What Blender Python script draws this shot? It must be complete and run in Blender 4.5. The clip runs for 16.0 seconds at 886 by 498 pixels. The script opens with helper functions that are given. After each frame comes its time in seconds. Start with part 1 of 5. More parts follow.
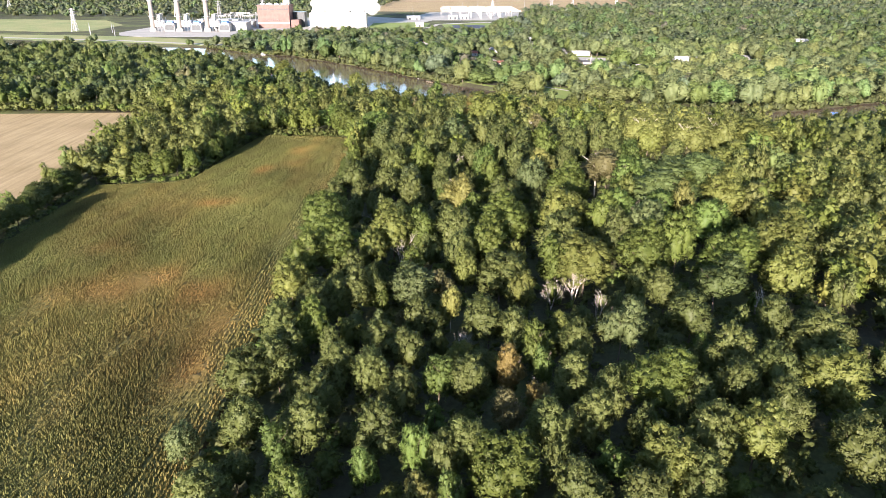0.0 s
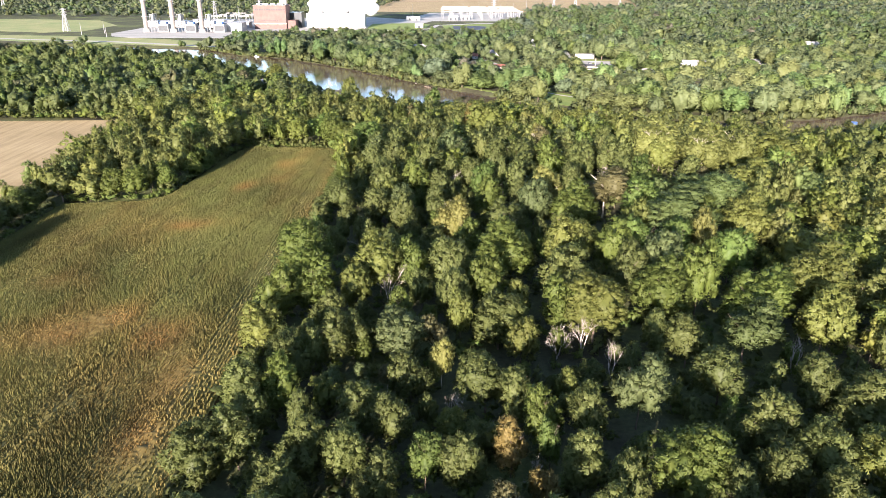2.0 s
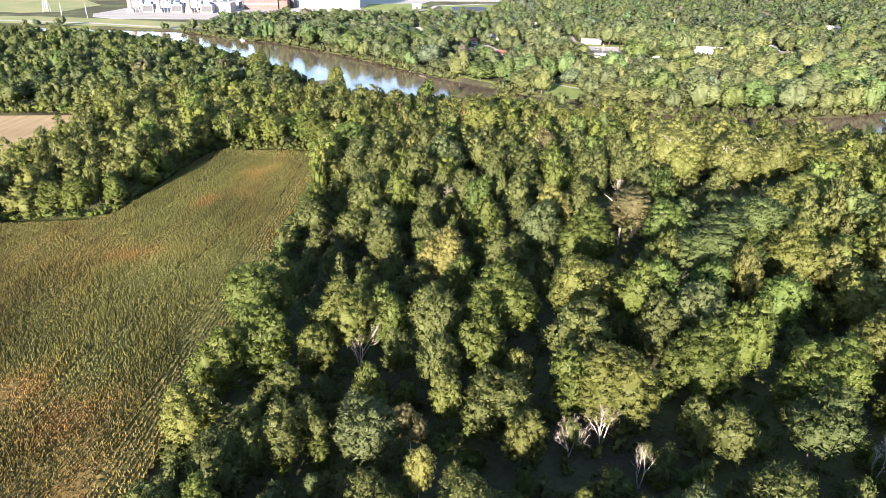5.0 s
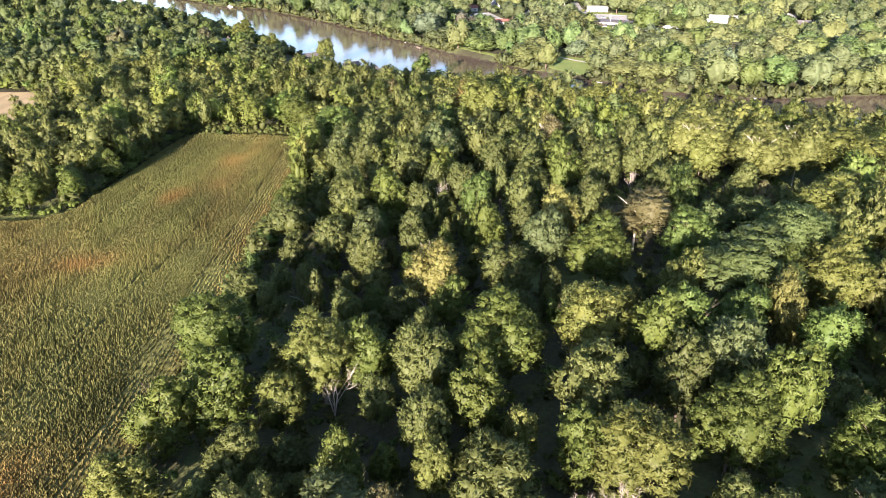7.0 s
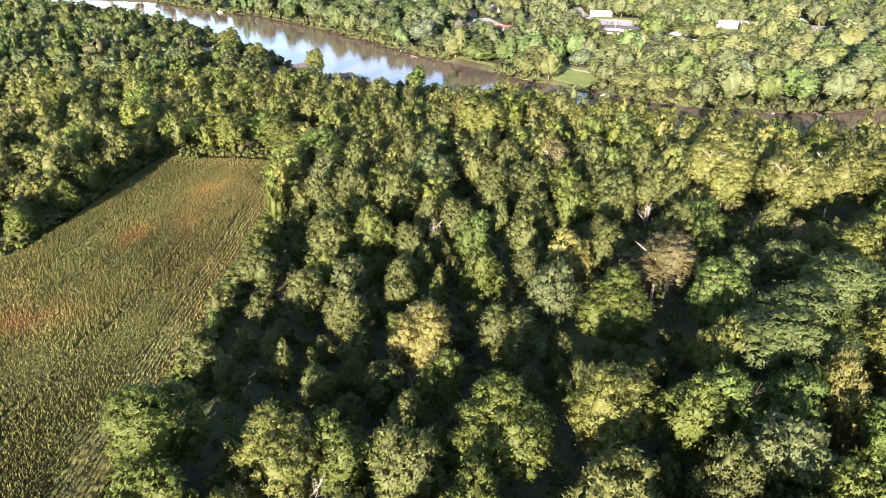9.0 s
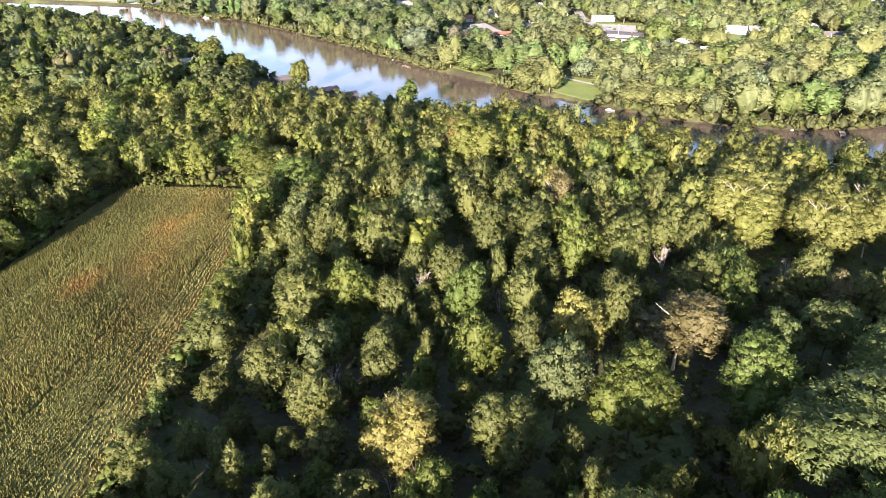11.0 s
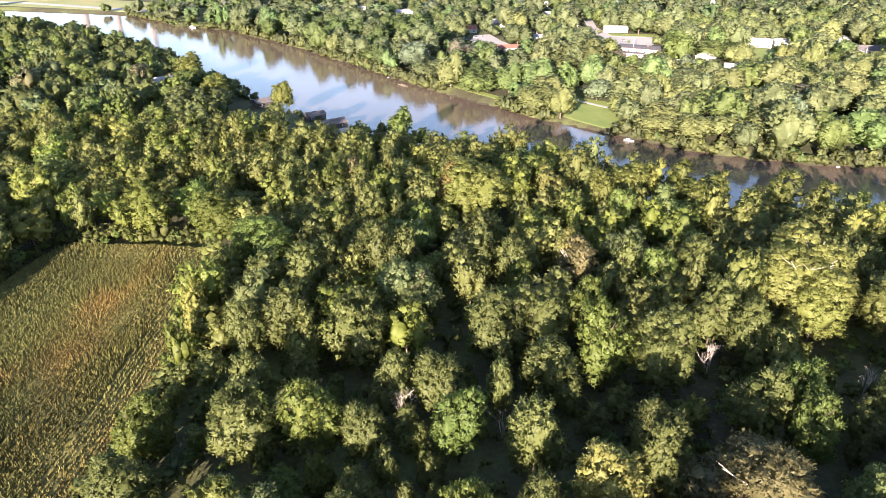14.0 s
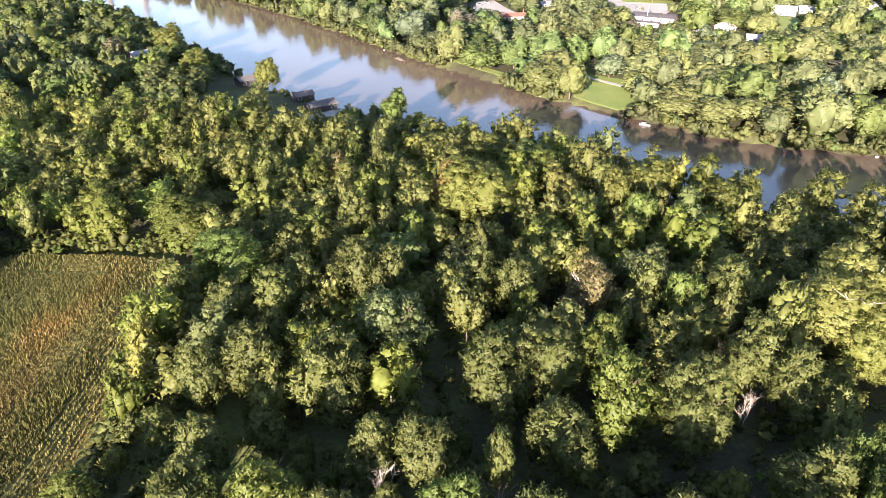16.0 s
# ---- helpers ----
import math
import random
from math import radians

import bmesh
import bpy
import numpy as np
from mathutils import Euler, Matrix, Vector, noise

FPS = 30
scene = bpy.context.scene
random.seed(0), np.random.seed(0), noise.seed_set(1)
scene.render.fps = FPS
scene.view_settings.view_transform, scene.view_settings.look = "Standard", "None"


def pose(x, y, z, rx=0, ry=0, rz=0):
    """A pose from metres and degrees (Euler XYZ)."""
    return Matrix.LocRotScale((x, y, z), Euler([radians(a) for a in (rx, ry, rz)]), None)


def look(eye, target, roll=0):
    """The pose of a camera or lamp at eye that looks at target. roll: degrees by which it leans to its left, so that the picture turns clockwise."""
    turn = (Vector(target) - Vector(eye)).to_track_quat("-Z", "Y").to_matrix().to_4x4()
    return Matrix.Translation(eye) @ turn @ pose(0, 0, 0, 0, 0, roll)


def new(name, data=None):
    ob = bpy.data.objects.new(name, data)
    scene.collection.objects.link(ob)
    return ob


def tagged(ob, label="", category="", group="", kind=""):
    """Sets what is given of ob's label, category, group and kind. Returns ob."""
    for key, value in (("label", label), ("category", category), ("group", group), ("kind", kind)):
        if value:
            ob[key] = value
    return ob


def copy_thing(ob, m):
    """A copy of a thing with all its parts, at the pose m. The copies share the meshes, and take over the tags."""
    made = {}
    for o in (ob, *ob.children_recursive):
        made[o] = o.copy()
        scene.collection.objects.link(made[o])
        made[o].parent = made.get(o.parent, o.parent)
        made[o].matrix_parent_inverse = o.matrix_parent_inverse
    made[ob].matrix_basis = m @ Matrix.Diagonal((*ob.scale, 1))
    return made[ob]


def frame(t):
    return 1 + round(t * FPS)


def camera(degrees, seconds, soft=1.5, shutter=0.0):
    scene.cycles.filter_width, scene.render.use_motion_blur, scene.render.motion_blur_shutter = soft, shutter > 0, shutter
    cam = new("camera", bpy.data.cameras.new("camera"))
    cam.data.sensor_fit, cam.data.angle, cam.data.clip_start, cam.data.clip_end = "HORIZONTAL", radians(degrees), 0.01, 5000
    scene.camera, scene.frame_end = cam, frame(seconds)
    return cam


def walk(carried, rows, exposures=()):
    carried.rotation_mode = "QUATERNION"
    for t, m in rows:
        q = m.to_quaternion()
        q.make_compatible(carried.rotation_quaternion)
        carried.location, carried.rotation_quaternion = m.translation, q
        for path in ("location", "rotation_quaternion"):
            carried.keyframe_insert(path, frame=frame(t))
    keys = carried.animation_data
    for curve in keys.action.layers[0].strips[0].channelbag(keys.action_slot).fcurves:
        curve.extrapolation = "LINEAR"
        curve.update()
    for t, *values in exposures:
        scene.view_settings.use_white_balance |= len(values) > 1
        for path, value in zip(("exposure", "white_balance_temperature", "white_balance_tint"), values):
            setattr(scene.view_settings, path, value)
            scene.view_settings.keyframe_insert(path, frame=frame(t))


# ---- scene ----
cam = camera(64.5, 16.0, soft=0.7)
METRES, EYE, TILT, LEAN, TURN = 240.0, 94.5, -21.9, 0.0, 0.0
ROWS = [
    (0.0, 0.0, 0.0, 0.0, 0.0, 0.0, -0.0),
    (0.5, 0.0028, 0.026, 0.0112, 0.01, 0.03, -0.02),
    (1.0, 0.0055, 0.0524, 0.0227, 0.04, 0.02, -0.07),
    (1.5, 0.0079, 0.0793, 0.0341, 0.06, -0.02, -0.09),
    (2.0, 0.0105, 0.106, 0.0451, 0.08, -0.04, -0.16),
    (2.5, 0.0133, 0.1334, 0.0567, 0.1, -0.07, -0.18),
    (3.0, 0.0163, 0.1622, 0.069, 0.06, -0.1, -0.2),
    (3.5, 0.0196, 0.1909, 0.0815, 0.08, -0.13, -0.23),
    (4.0, 0.0222, 0.2196, 0.0937, 0.08, -0.13, -0.28),
    (6.5, 0.0339, 0.3646, 0.1564, 0.18, -4.48, -0.46),
    (7.0, 0.0362, 0.3923, 0.1686, 0.15, -4.46, -0.5),
    (7.5, 0.0383, 0.4207, 0.1809, 0.15, -4.47, -0.48),
    (8.0, 0.0408, 0.449, 0.193, 0.18, -4.48, -0.46),
    (8.5, 0.0429, 0.4776, 0.2055, 0.17, -4.46, -0.43),
    (9.0, 0.0446, 0.5067, 0.218, 0.17, -4.46, -0.37),
    (11.5, 0.0584, 0.6538, 0.2811, 0.06, -4.48, -0.13),
    (12.0, 0.0611, 0.684, 0.2945, 0.02, -4.47, -0.12),
    (12.5, 0.0633, 0.7146, 0.3083, -0.04, -4.46, -0.1),
    (13.0, 0.0652, 0.7448, 0.3216, -0.13, -4.45, -0.08),
    (13.5, 0.0674, 0.7739, 0.3343, -0.17, -4.46, -0.06),
    (14.0, 0.0692, 0.8026, 0.3464, 0.48, -4.44, -0.35),
    (14.5, 0.0717, 0.8307, 0.358, 0.87, -4.44, -0.48),
    (15.0, 0.0742, 0.8585, 0.3694, 0.85, -6.08, -0.4),
    (15.5, 0.0768, 0.887, 0.3826, 0.83, -7.42, -0.37),
    (16.0, 0.0793, 0.9152, 0.3947, 0.84, -7.45, -0.39),
]
walk(cam, [(t, pose(0, 0, EYE, TILT, LEAN, TURN) @ pose(METRES * x, METRES * y, METRES * z, 90 + pitch, roll, yaw)) for t, x, y, z, yaw, pitch, roll in ROWS],
     exposures=((0.0, 2.60, 6150, 20), (6.5, 2.80, 6240, 23), (11.0, 2.91, 6430, 27), (16.0, 2.97, 6490, 26.5)))

# ---- world, sun ----
SUN_AZ, SUN_EL = 17.0, 13.5          # the way the shadows run (degrees right of +y), and the sun's height
world = bpy.data.worlds.new("sky")
scene.world = world
world.use_nodes = True
wn = world.node_tree.nodes
sky = wn.new("ShaderNodeTexSky")
sky.sky_type = "NISHITA"
sky.sun_disc = False
sky.sun_elevation = radians(SUN_EL)
sky.sun_rotation = radians(180 + SUN_AZ)
sky.air_density, sky.dust_density, sky.ozone_density = 1.0, 0.25, 1.5
wn["Background"].inputs["Strength"].default_value = 0.076
world.node_tree.links.new(sky.outputs["Color"], wn["Background"].inputs["Color"])

sun_data = bpy.data.lights.new("sun", "SUN")
sun_data.energy, sun_data.angle, sun_data.color = 4.7, radians(0.5), (1.0, 0.89, 0.74)
sun = new("sun", sun_data)
sun.matrix_world = look((-math.sin(radians(SUN_AZ)) * 300, -math.cos(radians(SUN_AZ)) * 300, math.tan(radians(SUN_EL)) * 300 + 0.0), (0, 0, 0))


# ---- materials ----
def material(name, rough=0.8, spec=0.3, metal=0.0):
    m = bpy.data.materials.new(name)
    m.use_nodes = True
    b = m.node_tree.nodes["Principled BSDF"]
    b.inputs["Roughness"].default_value = rough
    b.inputs["Specular IOR Level"].default_value = spec
    b.inputs["Metallic"].default_value = metal
    return m, m.node_tree.nodes, m.node_tree.links, b


def noise_node(n, l, scale, detail=4.0, rough=0.6, coord=None):
    t = n.new("ShaderNodeTexNoise")
    t.inputs["Scale"].default_value, t.inputs["Detail"].default_value, t.inputs["Roughness"].default_value = scale, detail, rough
    if coord is not None:
        l.new(coord, t.inputs["Vector"])
    return t.outputs["Fac"]


def ramp_node(n, l, fac, stops):
    r = n.new("ShaderNodeValToRGB")
    while len(r.color_ramp.elements) < len(stops):
        r.color_ramp.elements.new(0.5)
    for e, (p, c) in zip(r.color_ramp.elements, stops):
        e.position, e.color = p, (*c, 1)
    l.new(fac, r.inputs["Fac"])
    return r.outputs["Color"]


def mixed(n, l, fac, a, b, mode="MIX"):
    m = n.new("ShaderNodeMix")
    m.data_type, m.blend_type = "RGBA", mode
    for sock, v in ((m.inputs["Factor"], fac), (m.inputs["A"], a), (m.inputs["B"], b)):
        if isinstance(v, (int, float)):
            sock.default_value = v
        elif isinstance(v, tuple):
            sock.default_value = (*v, 1)
        else:
            l.new(v, sock)
    return m.outputs["Result"]


def bumped(n, l, b, height, strength, distance):
    u = n.new("ShaderNodeBump")
    u.inputs["Strength"].default_value, u.inputs["Distance"].default_value = strength, distance
    l.new(height, u.inputs["Height"])
    l.new(u.outputs["Normal"], b.inputs["Normal"])


def plain(name, colour, rough=0.7, scale=0.4, wear=0.25, metal=0.0, spec=0.3):
    """Paint, metal or concrete with two scales of variation."""
    m, n, l, b = material(name, rough, spec, metal)
    co = n.new("ShaderNodeTexCoord").outputs["Object"]
    dark = tuple(c * (1 - wear) for c in colour)
    lite = tuple(min(1, c * (1 + wear * 0.4)) for c in colour)
    big = ramp_node(n, l, noise_node(n, l, scale, 3, 0.6, co), [(0.3, dark), (0.65, lite)])
    fine = ramp_node(n, l, noise_node(n, l, scale * 14, 4, 0.7, co), [(0.3, (0.8, 0.8, 0.8)), (0.7, (1, 1, 1))])
    l.new(mixed(n, l, 1.0, big, fine, "MULTIPLY"), b.inputs["Base Color"])
    return m


def leaf_material(name, use_object_random, shine=0.60, mottle=False):
    """Leaves: the colour is stored per tree, with change from tree to tree and leaf to leaf; part of the light shines through."""
    m, n, l, b = material(name, 0.55, 0.25)
    col = n.new("ShaderNodeAttribute")
    col.attribute_name = "leaf"
    geo = n.new("ShaderNodeNewGeometry")
    hsv = n.new("ShaderNodeHueSaturation")
    l.new(col.outputs["Color"], hsv.inputs["Color"])
    isl = n.new("ShaderNodeMapRange")
    isl.inputs["To Min"].default_value, isl.inputs["To Max"].default_value = (0.90, 1.10) if use_object_random else (0.92, 1.08)
    l.new(geo.outputs["Random Per Island"], isl.inputs["Value"])
    if use_object_random:
        inf = n.new("ShaderNodeObjectInfo")
        hue = n.new("ShaderNodeMapRange")
        hue.inputs["To Min"].default_value, hue.inputs["To Max"].default_value = 0.494, 0.506
        l.new(inf.outputs["Random"], hue.inputs["Value"])
        l.new(hue.outputs["Result"], hsv.inputs["Hue"])
        other = n.new("ShaderNodeMath")
        other.operation = "MULTIPLY"
        other.inputs[1].default_value = 7.31
        l.new(inf.outputs["Random"], other.inputs[0])
        part_of = n.new("ShaderNodeMath")
        part_of.operation = "FRACT"
        l.new(other.outputs[0], part_of.inputs[0])
        val = n.new("ShaderNodeMapRange")
        val.inputs["To Min"].default_value, val.inputs["To Max"].default_value = 0.82, 1.14
        l.new(part_of.outputs[0], val.inputs["Value"])
        both = n.new("ShaderNodeMath")
        both.operation = "MULTIPLY"
        l.new(isl.outputs["Result"], both.inputs[0])
        l.new(val.outputs["Result"], both.inputs[1])
        l.new(both.outputs[0], hsv.inputs["Value"])
    else:
        l.new(isl.outputs["Result"], hsv.inputs["Value"])
    tr = n.new("ShaderNodeBsdfTranslucent")
    if mottle:
        co = n.new("ShaderNodeTexCoord").outputs["Object"]
        tufts = noise_node(n, l, 0.9, 3, 0.7, co)
        tone = n.new("ShaderNodeMapRange")
        tone.inputs["From Min"].default_value, tone.inputs["From Max"].default_value = 0.30, 0.70
        tone.inputs["To Min"].default_value, tone.inputs["To Max"].default_value = 0.84, 1.14
        l.new(tufts, tone.inputs["Value"])
        grain = n.new("ShaderNodeMath")
        grain.operation = "MULTIPLY"
        l.new(isl.outputs["Result"], grain.inputs[0])
        l.new(tone.outputs["Result"], grain.inputs[1])
        l.new(grain.outputs[0], hsv.inputs["Value"])
        bumped(n, l, b, tufts, 0.30, 0.5)
    l.new(hsv.outputs["Color"], b.inputs["Base Color"])
    l.new(hsv.outputs["Color"], tr.inputs["Color"])
    mx = n.new("ShaderNodeMixShader")
    mx.inputs["Fac"].default_value = shine
    l.new(b.outputs["BSDF"], mx.inputs[1])
    l.new(tr.outputs["BSDF"], mx.inputs[2])
    l.new(mx.outputs["Shader"], n["Material Output"].inputs["Surface"])
    return m


def ground_material():
    m, n, l, b = material("rough_grass_and_litter", 0.95, 0.1)
    co = n.new("ShaderNodeTexCoord").outputs["Object"]
    big = ramp_node(n, l, noise_node(n, l, 0.02, 5, 0.6, co), [(0.30, (0.048, 0.044, 0.032)), (0.5, (0.070, 0.074, 0.038)), (0.7, (0.135, 0.165, 0.055))])
    fine = ramp_node(n, l, noise_node(n, l, 0.7, 5, 0.7, co), [(0.25, (0.5, 0.5, 0.5)), (0.75, (1.25, 1.2, 1.1))])
    l.new(mixed(n, l, 1.0, big, fine, "MULTIPLY"), b.inputs["Base Color"])
    bumped(n, l, b, noise_node(n, l, 1.2, 5, 0.7, co), 0.6, 0.3)
    return m


def sheet_material(name, a, c, scale, rough=0.95):
    """Field or lawn: broad drifts of two colours with a fine grain."""
    m, n, l, b = material(name, rough, 0.1)
    co = n.new("ShaderNodeTexCoord").outputs["Object"]
    big = ramp_node(n, l, noise_node(n, l, scale, 6, 0.65, co), [(0.33, a), (0.68, c)])
    fine = ramp_node(n, l, noise_node(n, l, scale * 30, 4, 0.8, co), [(0.25, (0.7, 0.7, 0.7)), (0.75, (1.15, 1.15, 1.15))])
    l.new(mixed(n, l, 1.0, big, fine, "MULTIPLY"), b.inputs["Base Color"])
    bumped(n, l, b, noise_node(n, l, scale * 25, 4, 0.7, co), 0.4, 0.1)
    return m


def tan_field_material():
    """Ripe crop with faint drill lines and wheel tracks."""
    m, n, l, b = material("ripe_crop", 0.95, 0.1)
    co = n.new("ShaderNodeTexCoord").outputs["Object"]
    mp = n.new("ShaderNodeMapping")
    mp.inputs["Rotation"].default_value = (0, 0, radians(52))
    mp.inputs["Scale"].default_value = (0.35, 0.02, 1)
    l.new(co, mp.inputs["Vector"])
    lines = noise_node(n, l, 1.0, 3, 0.6, mp.outputs["Vector"])
    big = ramp_node(n, l, noise_node(n, l, 0.03, 5, 0.6, co), [(0.3, (0.245, 0.182, 0.094)), (0.7, (0.318, 0.243, 0.132))])
    streak = ramp_node(n, l, lines, [(0.35, (0.82, 0.80, 0.78)), (0.6, (1.06, 1.06, 1.06))])
    fine = ramp_node(n, l, noise_node(n, l, 1.5, 4, 0.8, co), [(0.25, (0.8, 0.8, 0.8)), (0.75, (1.1, 1.1, 1.1))])
    l.new(mixed(n, l, 1.0, mixed(n, l, 1.0, big, streak, "MULTIPLY"), fine, "MULTIPLY"), b.inputs["Base Color"])
    bumped(n, l, b, noise_node(n, l, 1.5, 4, 0.8, co), 0.5, 0.15)
    return m


def corn_material():
    """Ripening maize: olive green with drifts of dry orange-brown."""
    m, n, l, b = material("maize_leaves", 0.7, 0.2)
    co = n.new("ShaderNodeTexCoord").outputs["Object"]
    col = n.new("ShaderNodeAttribute")
    col.attribute_name = "leaf"
    geo = n.new("ShaderNodeNewGeometry")
    hsv = n.new("ShaderNodeHueSaturation")
    isl = n.new("ShaderNodeMapRange")
    isl.inputs["To Min"].default_value, isl.inputs["To Max"].default_value = 0.92, 1.08
    l.new(geo.outputs["Random Per Island"], isl.inputs["Value"])
    l.new(isl.outputs["Result"], hsv.inputs["Value"])
    l.new(col.outputs["Color"], hsv.inputs["Color"])
    l.new(hsv.outputs["Color"], b.inputs["Base Color"])
    tr = n.new("ShaderNodeBsdfTranslucent")
    l.new(hsv.outputs["Color"], tr.inputs["Color"])
    mx = n.new("ShaderNodeMixShader")
    mx.inputs["Fac"].default_value = 0.38
    l.new(b.outputs["BSDF"], mx.inputs[1])
    l.new(tr.outputs["BSDF"], mx.inputs[2])
    l.new(mx.outputs["Shader"], n["Material Output"].inputs["Surface"])
    return m


def water_material():
    m, n, l, b = material("muddy_water", 0.06, 0.5)
    co = n.new("ShaderNodeTexCoord").outputs["Object"]
    c = ramp_node(n, l, noise_node(n, l, 0.015, 3, 0.5, co), [(0.3, (0.070, 0.052, 0.038)), (0.7, (0.098, 0.074, 0.054))])
    l.new(c, b.inputs["Base Color"])
    b.inputs["IOR"].default_value = 1.33
    mp = n.new("ShaderNodeMapping")
    mp.inputs["Scale"].default_value = (1, 1, 1)
    l.new(co, mp.inputs["Vector"])
    r = ramp_node(n, l, noise_node(n, l, 0.02, 4, 0.6, co), [(0.35, (0.02, 0.02, 0.02)), (0.65, (0.10, 0.10, 0.10))])
    l.new(r, b.inputs["Roughness"])
    bumped(n, l, b, noise_node(n, l, 0.8, 3, 0.6, mp.outputs["Vector"]), 0.30, 0.12)
    return m


M_LEAF = leaf_material("leaves", True)
M_WOODS = leaf_material("woodland_leaves", False, 0.60)
M_FAR = leaf_material("far_leaves", False, 0.66, True)
M_GROUND = ground_material()
M_LAWN = sheet_material("mown_lawn", (0.125, 0.170, 0.046), (0.185, 0.215, 0.066), 0.06)
M_MEADOW = sheet_material("dry_meadow", (0.16, 0.20, 0.075), (0.27, 0.245, 0.115), 0.02)
M_SOIL = sheet_material("field_soil", (0.075, 0.055, 0.028), (0.11, 0.085, 0.045), 0.05)
M_TAN = tan_field_material()
M_CORN = corn_material()
M_WATER = water_material()
M_BARK = plain("bark_grey_brown", (0.12, 0.09, 0.065), 0.9, 1.0, 0.4)
M_PALE_BARK = plain("bark_pale", (0.52, 0.47, 0.38), 0.8, 0.7, 0.35)
M_DEAD = plain("bare_grey_wood", (0.36, 0.31, 0.26), 0.9, 1.0, 0.3)
M_GRAVEL = plain("pale_gravel", (0.31, 0.295, 0.265), 0.95, 0.05, 0.2)
M_ASPHALT = plain("worn_asphalt", (0.27, 0.265, 0.26), 0.9, 0.06, 0.25)
M_WHITE = plain("weathered_white_paint", (0.32, 0.315, 0.305), 0.7, 0.3, 0.15)
M_CREAM = plain("cream_cladding", (0.44, 0.39, 0.31), 0.7, 0.3, 0.15)
M_BRICK = plain("red_brick", (0.145, 0.088, 0.076), 0.9, 0.15, 0.25)
M_DARK = plain("dark_glass_and_gaps", (0.03, 0.035, 0.04), 0.3, 0.3, 0.3)
M_ROOF = plain("dark_shingle", (0.10, 0.09, 0.085), 0.9, 0.4, 0.3)
M_ROOF_GREY = plain("grey_shingle", (0.27, 0.26, 0.25), 0.9, 0.4, 0.25)
M_ROOF_RED = plain("red_brown_shingle", (0.22, 0.09, 0.06), 0.9, 0.4, 0.25)
M_STEEL = plain("galvanised_steel", (0.30, 0.30, 0.30), 0.45, 0.4, 0.2, 0.4)
M_STACK = plain("beige_painted_steel", (0.175, 0.155, 0.140), 0.6, 0.1, 0.15)
M_POND = plain("dark_pond_liner", (0.035, 0.042, 0.065), 0.85, 0.1, 0.2)
M_GREY_HULL = plain("weathered_grey_paint", (0.30, 0.30, 0.29), 0.7, 0.3, 0.2)
M_BLUE = plain("blue_tarpaulin", (0.10, 0.20, 0.45), 0.6, 0.3, 0.15)
M_TARRED = plain("dark_stained_boards", (0.055, 0.048, 0.042), 0.85, 0.6, 0.3)
M_WOOD = plain("weathered_wood", (0.22, 0.17, 0.12), 0.9, 0.6, 0.3)


# ---- mesh helpers ----
def mesh_np(name, verts, faces, mat, colours=None, smooth=False, normals=None):
    """A mesh from arrays: verts (n, 3), faces (m, k)."""
    me = bpy.data.meshes.new(name)
    verts, faces = np.ascontiguousarray(verts, np.float32), np.ascontiguousarray(faces, np.int32)
    k = faces.shape[1]
    me.vertices.add(len(verts))
    me.vertices.foreach_set("co", verts.ravel())
    me.loops.add(faces.size)
    me.loops.foreach_set("vertex_index", faces.ravel())
    me.polygons.add(len(faces))
    me.polygons.foreach_set("loop_start", np.arange(0, faces.size, k, dtype=np.int32))
    if smooth:
        me.polygons.foreach_set("use_smooth", np.ones(len(faces), bool))
    if colours is not None:
        at = me.attributes.new("leaf", "FLOAT_COLOR", "POINT")
        at.data.foreach_set("color", np.ascontiguousarray(np.c_[colours, np.ones(len(colours))], np.float32).ravel())
    me.update(calc_edges=True)
    me.validate()
    if normals is not None:
        me.polygons.foreach_set("use_smooth", np.ones(len(faces), bool))
        me.normals_split_custom_set_from_vertices(normals.tolist())
    me.materials.append(mat)
    return me


def part(name, bm, mat, parent=None, label=""):
    me = bpy.data.meshes.new(name)
    bm.to_mesh(me)
    bm.free()
    me.materials.append(mat)
    ob = new(name, me)
    if parent is not None:
        ob.parent = parent
    return tagged(ob, label)


def add_box(bm, x0, x1, y0, y1, z0, z1):
    m = Matrix.Translation(((x0 + x1) / 2, (y0 + y1) / 2, (z0 + z1) / 2)) @ Matrix.Diagonal((abs(x1 - x0), abs(y1 - y0), abs(z1 - z0), 1))
    bmesh.ops.create_cube(bm, size=1, matrix=m)


def box_part(name, mat, parent, x0, x1, y0, y1, z0, z1, label="", bevel=0.0):
    bm = bmesh.new()
    add_box(bm, x0, x1, y0, y1, z0, z1)
    if bevel:
        bmesh.ops.bevel(bm, geom=bm.edges[:], offset=bevel, segments=1, affect="EDGES")
    return part(name, bm, mat, parent, label)


def add_bar(bm, a, b, r0, r1, sides=6):
    """A tapered bar from a to b."""
    a, b = Vector(a), Vector(b)
    d = b - a
    q = d.to_track_quat("Z", "Y").to_matrix().to_4x4()
    bmesh.ops.create_cone(bm, cap_ends=True, segments=sides, radius1=r0, radius2=r1, depth=d.length, matrix=Matrix.Translation((a + b) / 2) @ q)


def inside(px, py, poly):
    """Which of the points lie in the polygon."""
    px, py = np.asarray(px, float), np.asarray(py, float)
    res = np.zeros(px.shape, bool)
    n = len(poly)
    for i in range(n):
        (x0, y0), (x1, y1) = poly[i], poly[(i + 1) % n]
        if y0 == y1:
            continue
        c = (y0 > py) != (y1 > py)
        res ^= c & (px < (x1 - x0) * (py - y0) / (y1 - y0) + x0)
    return res


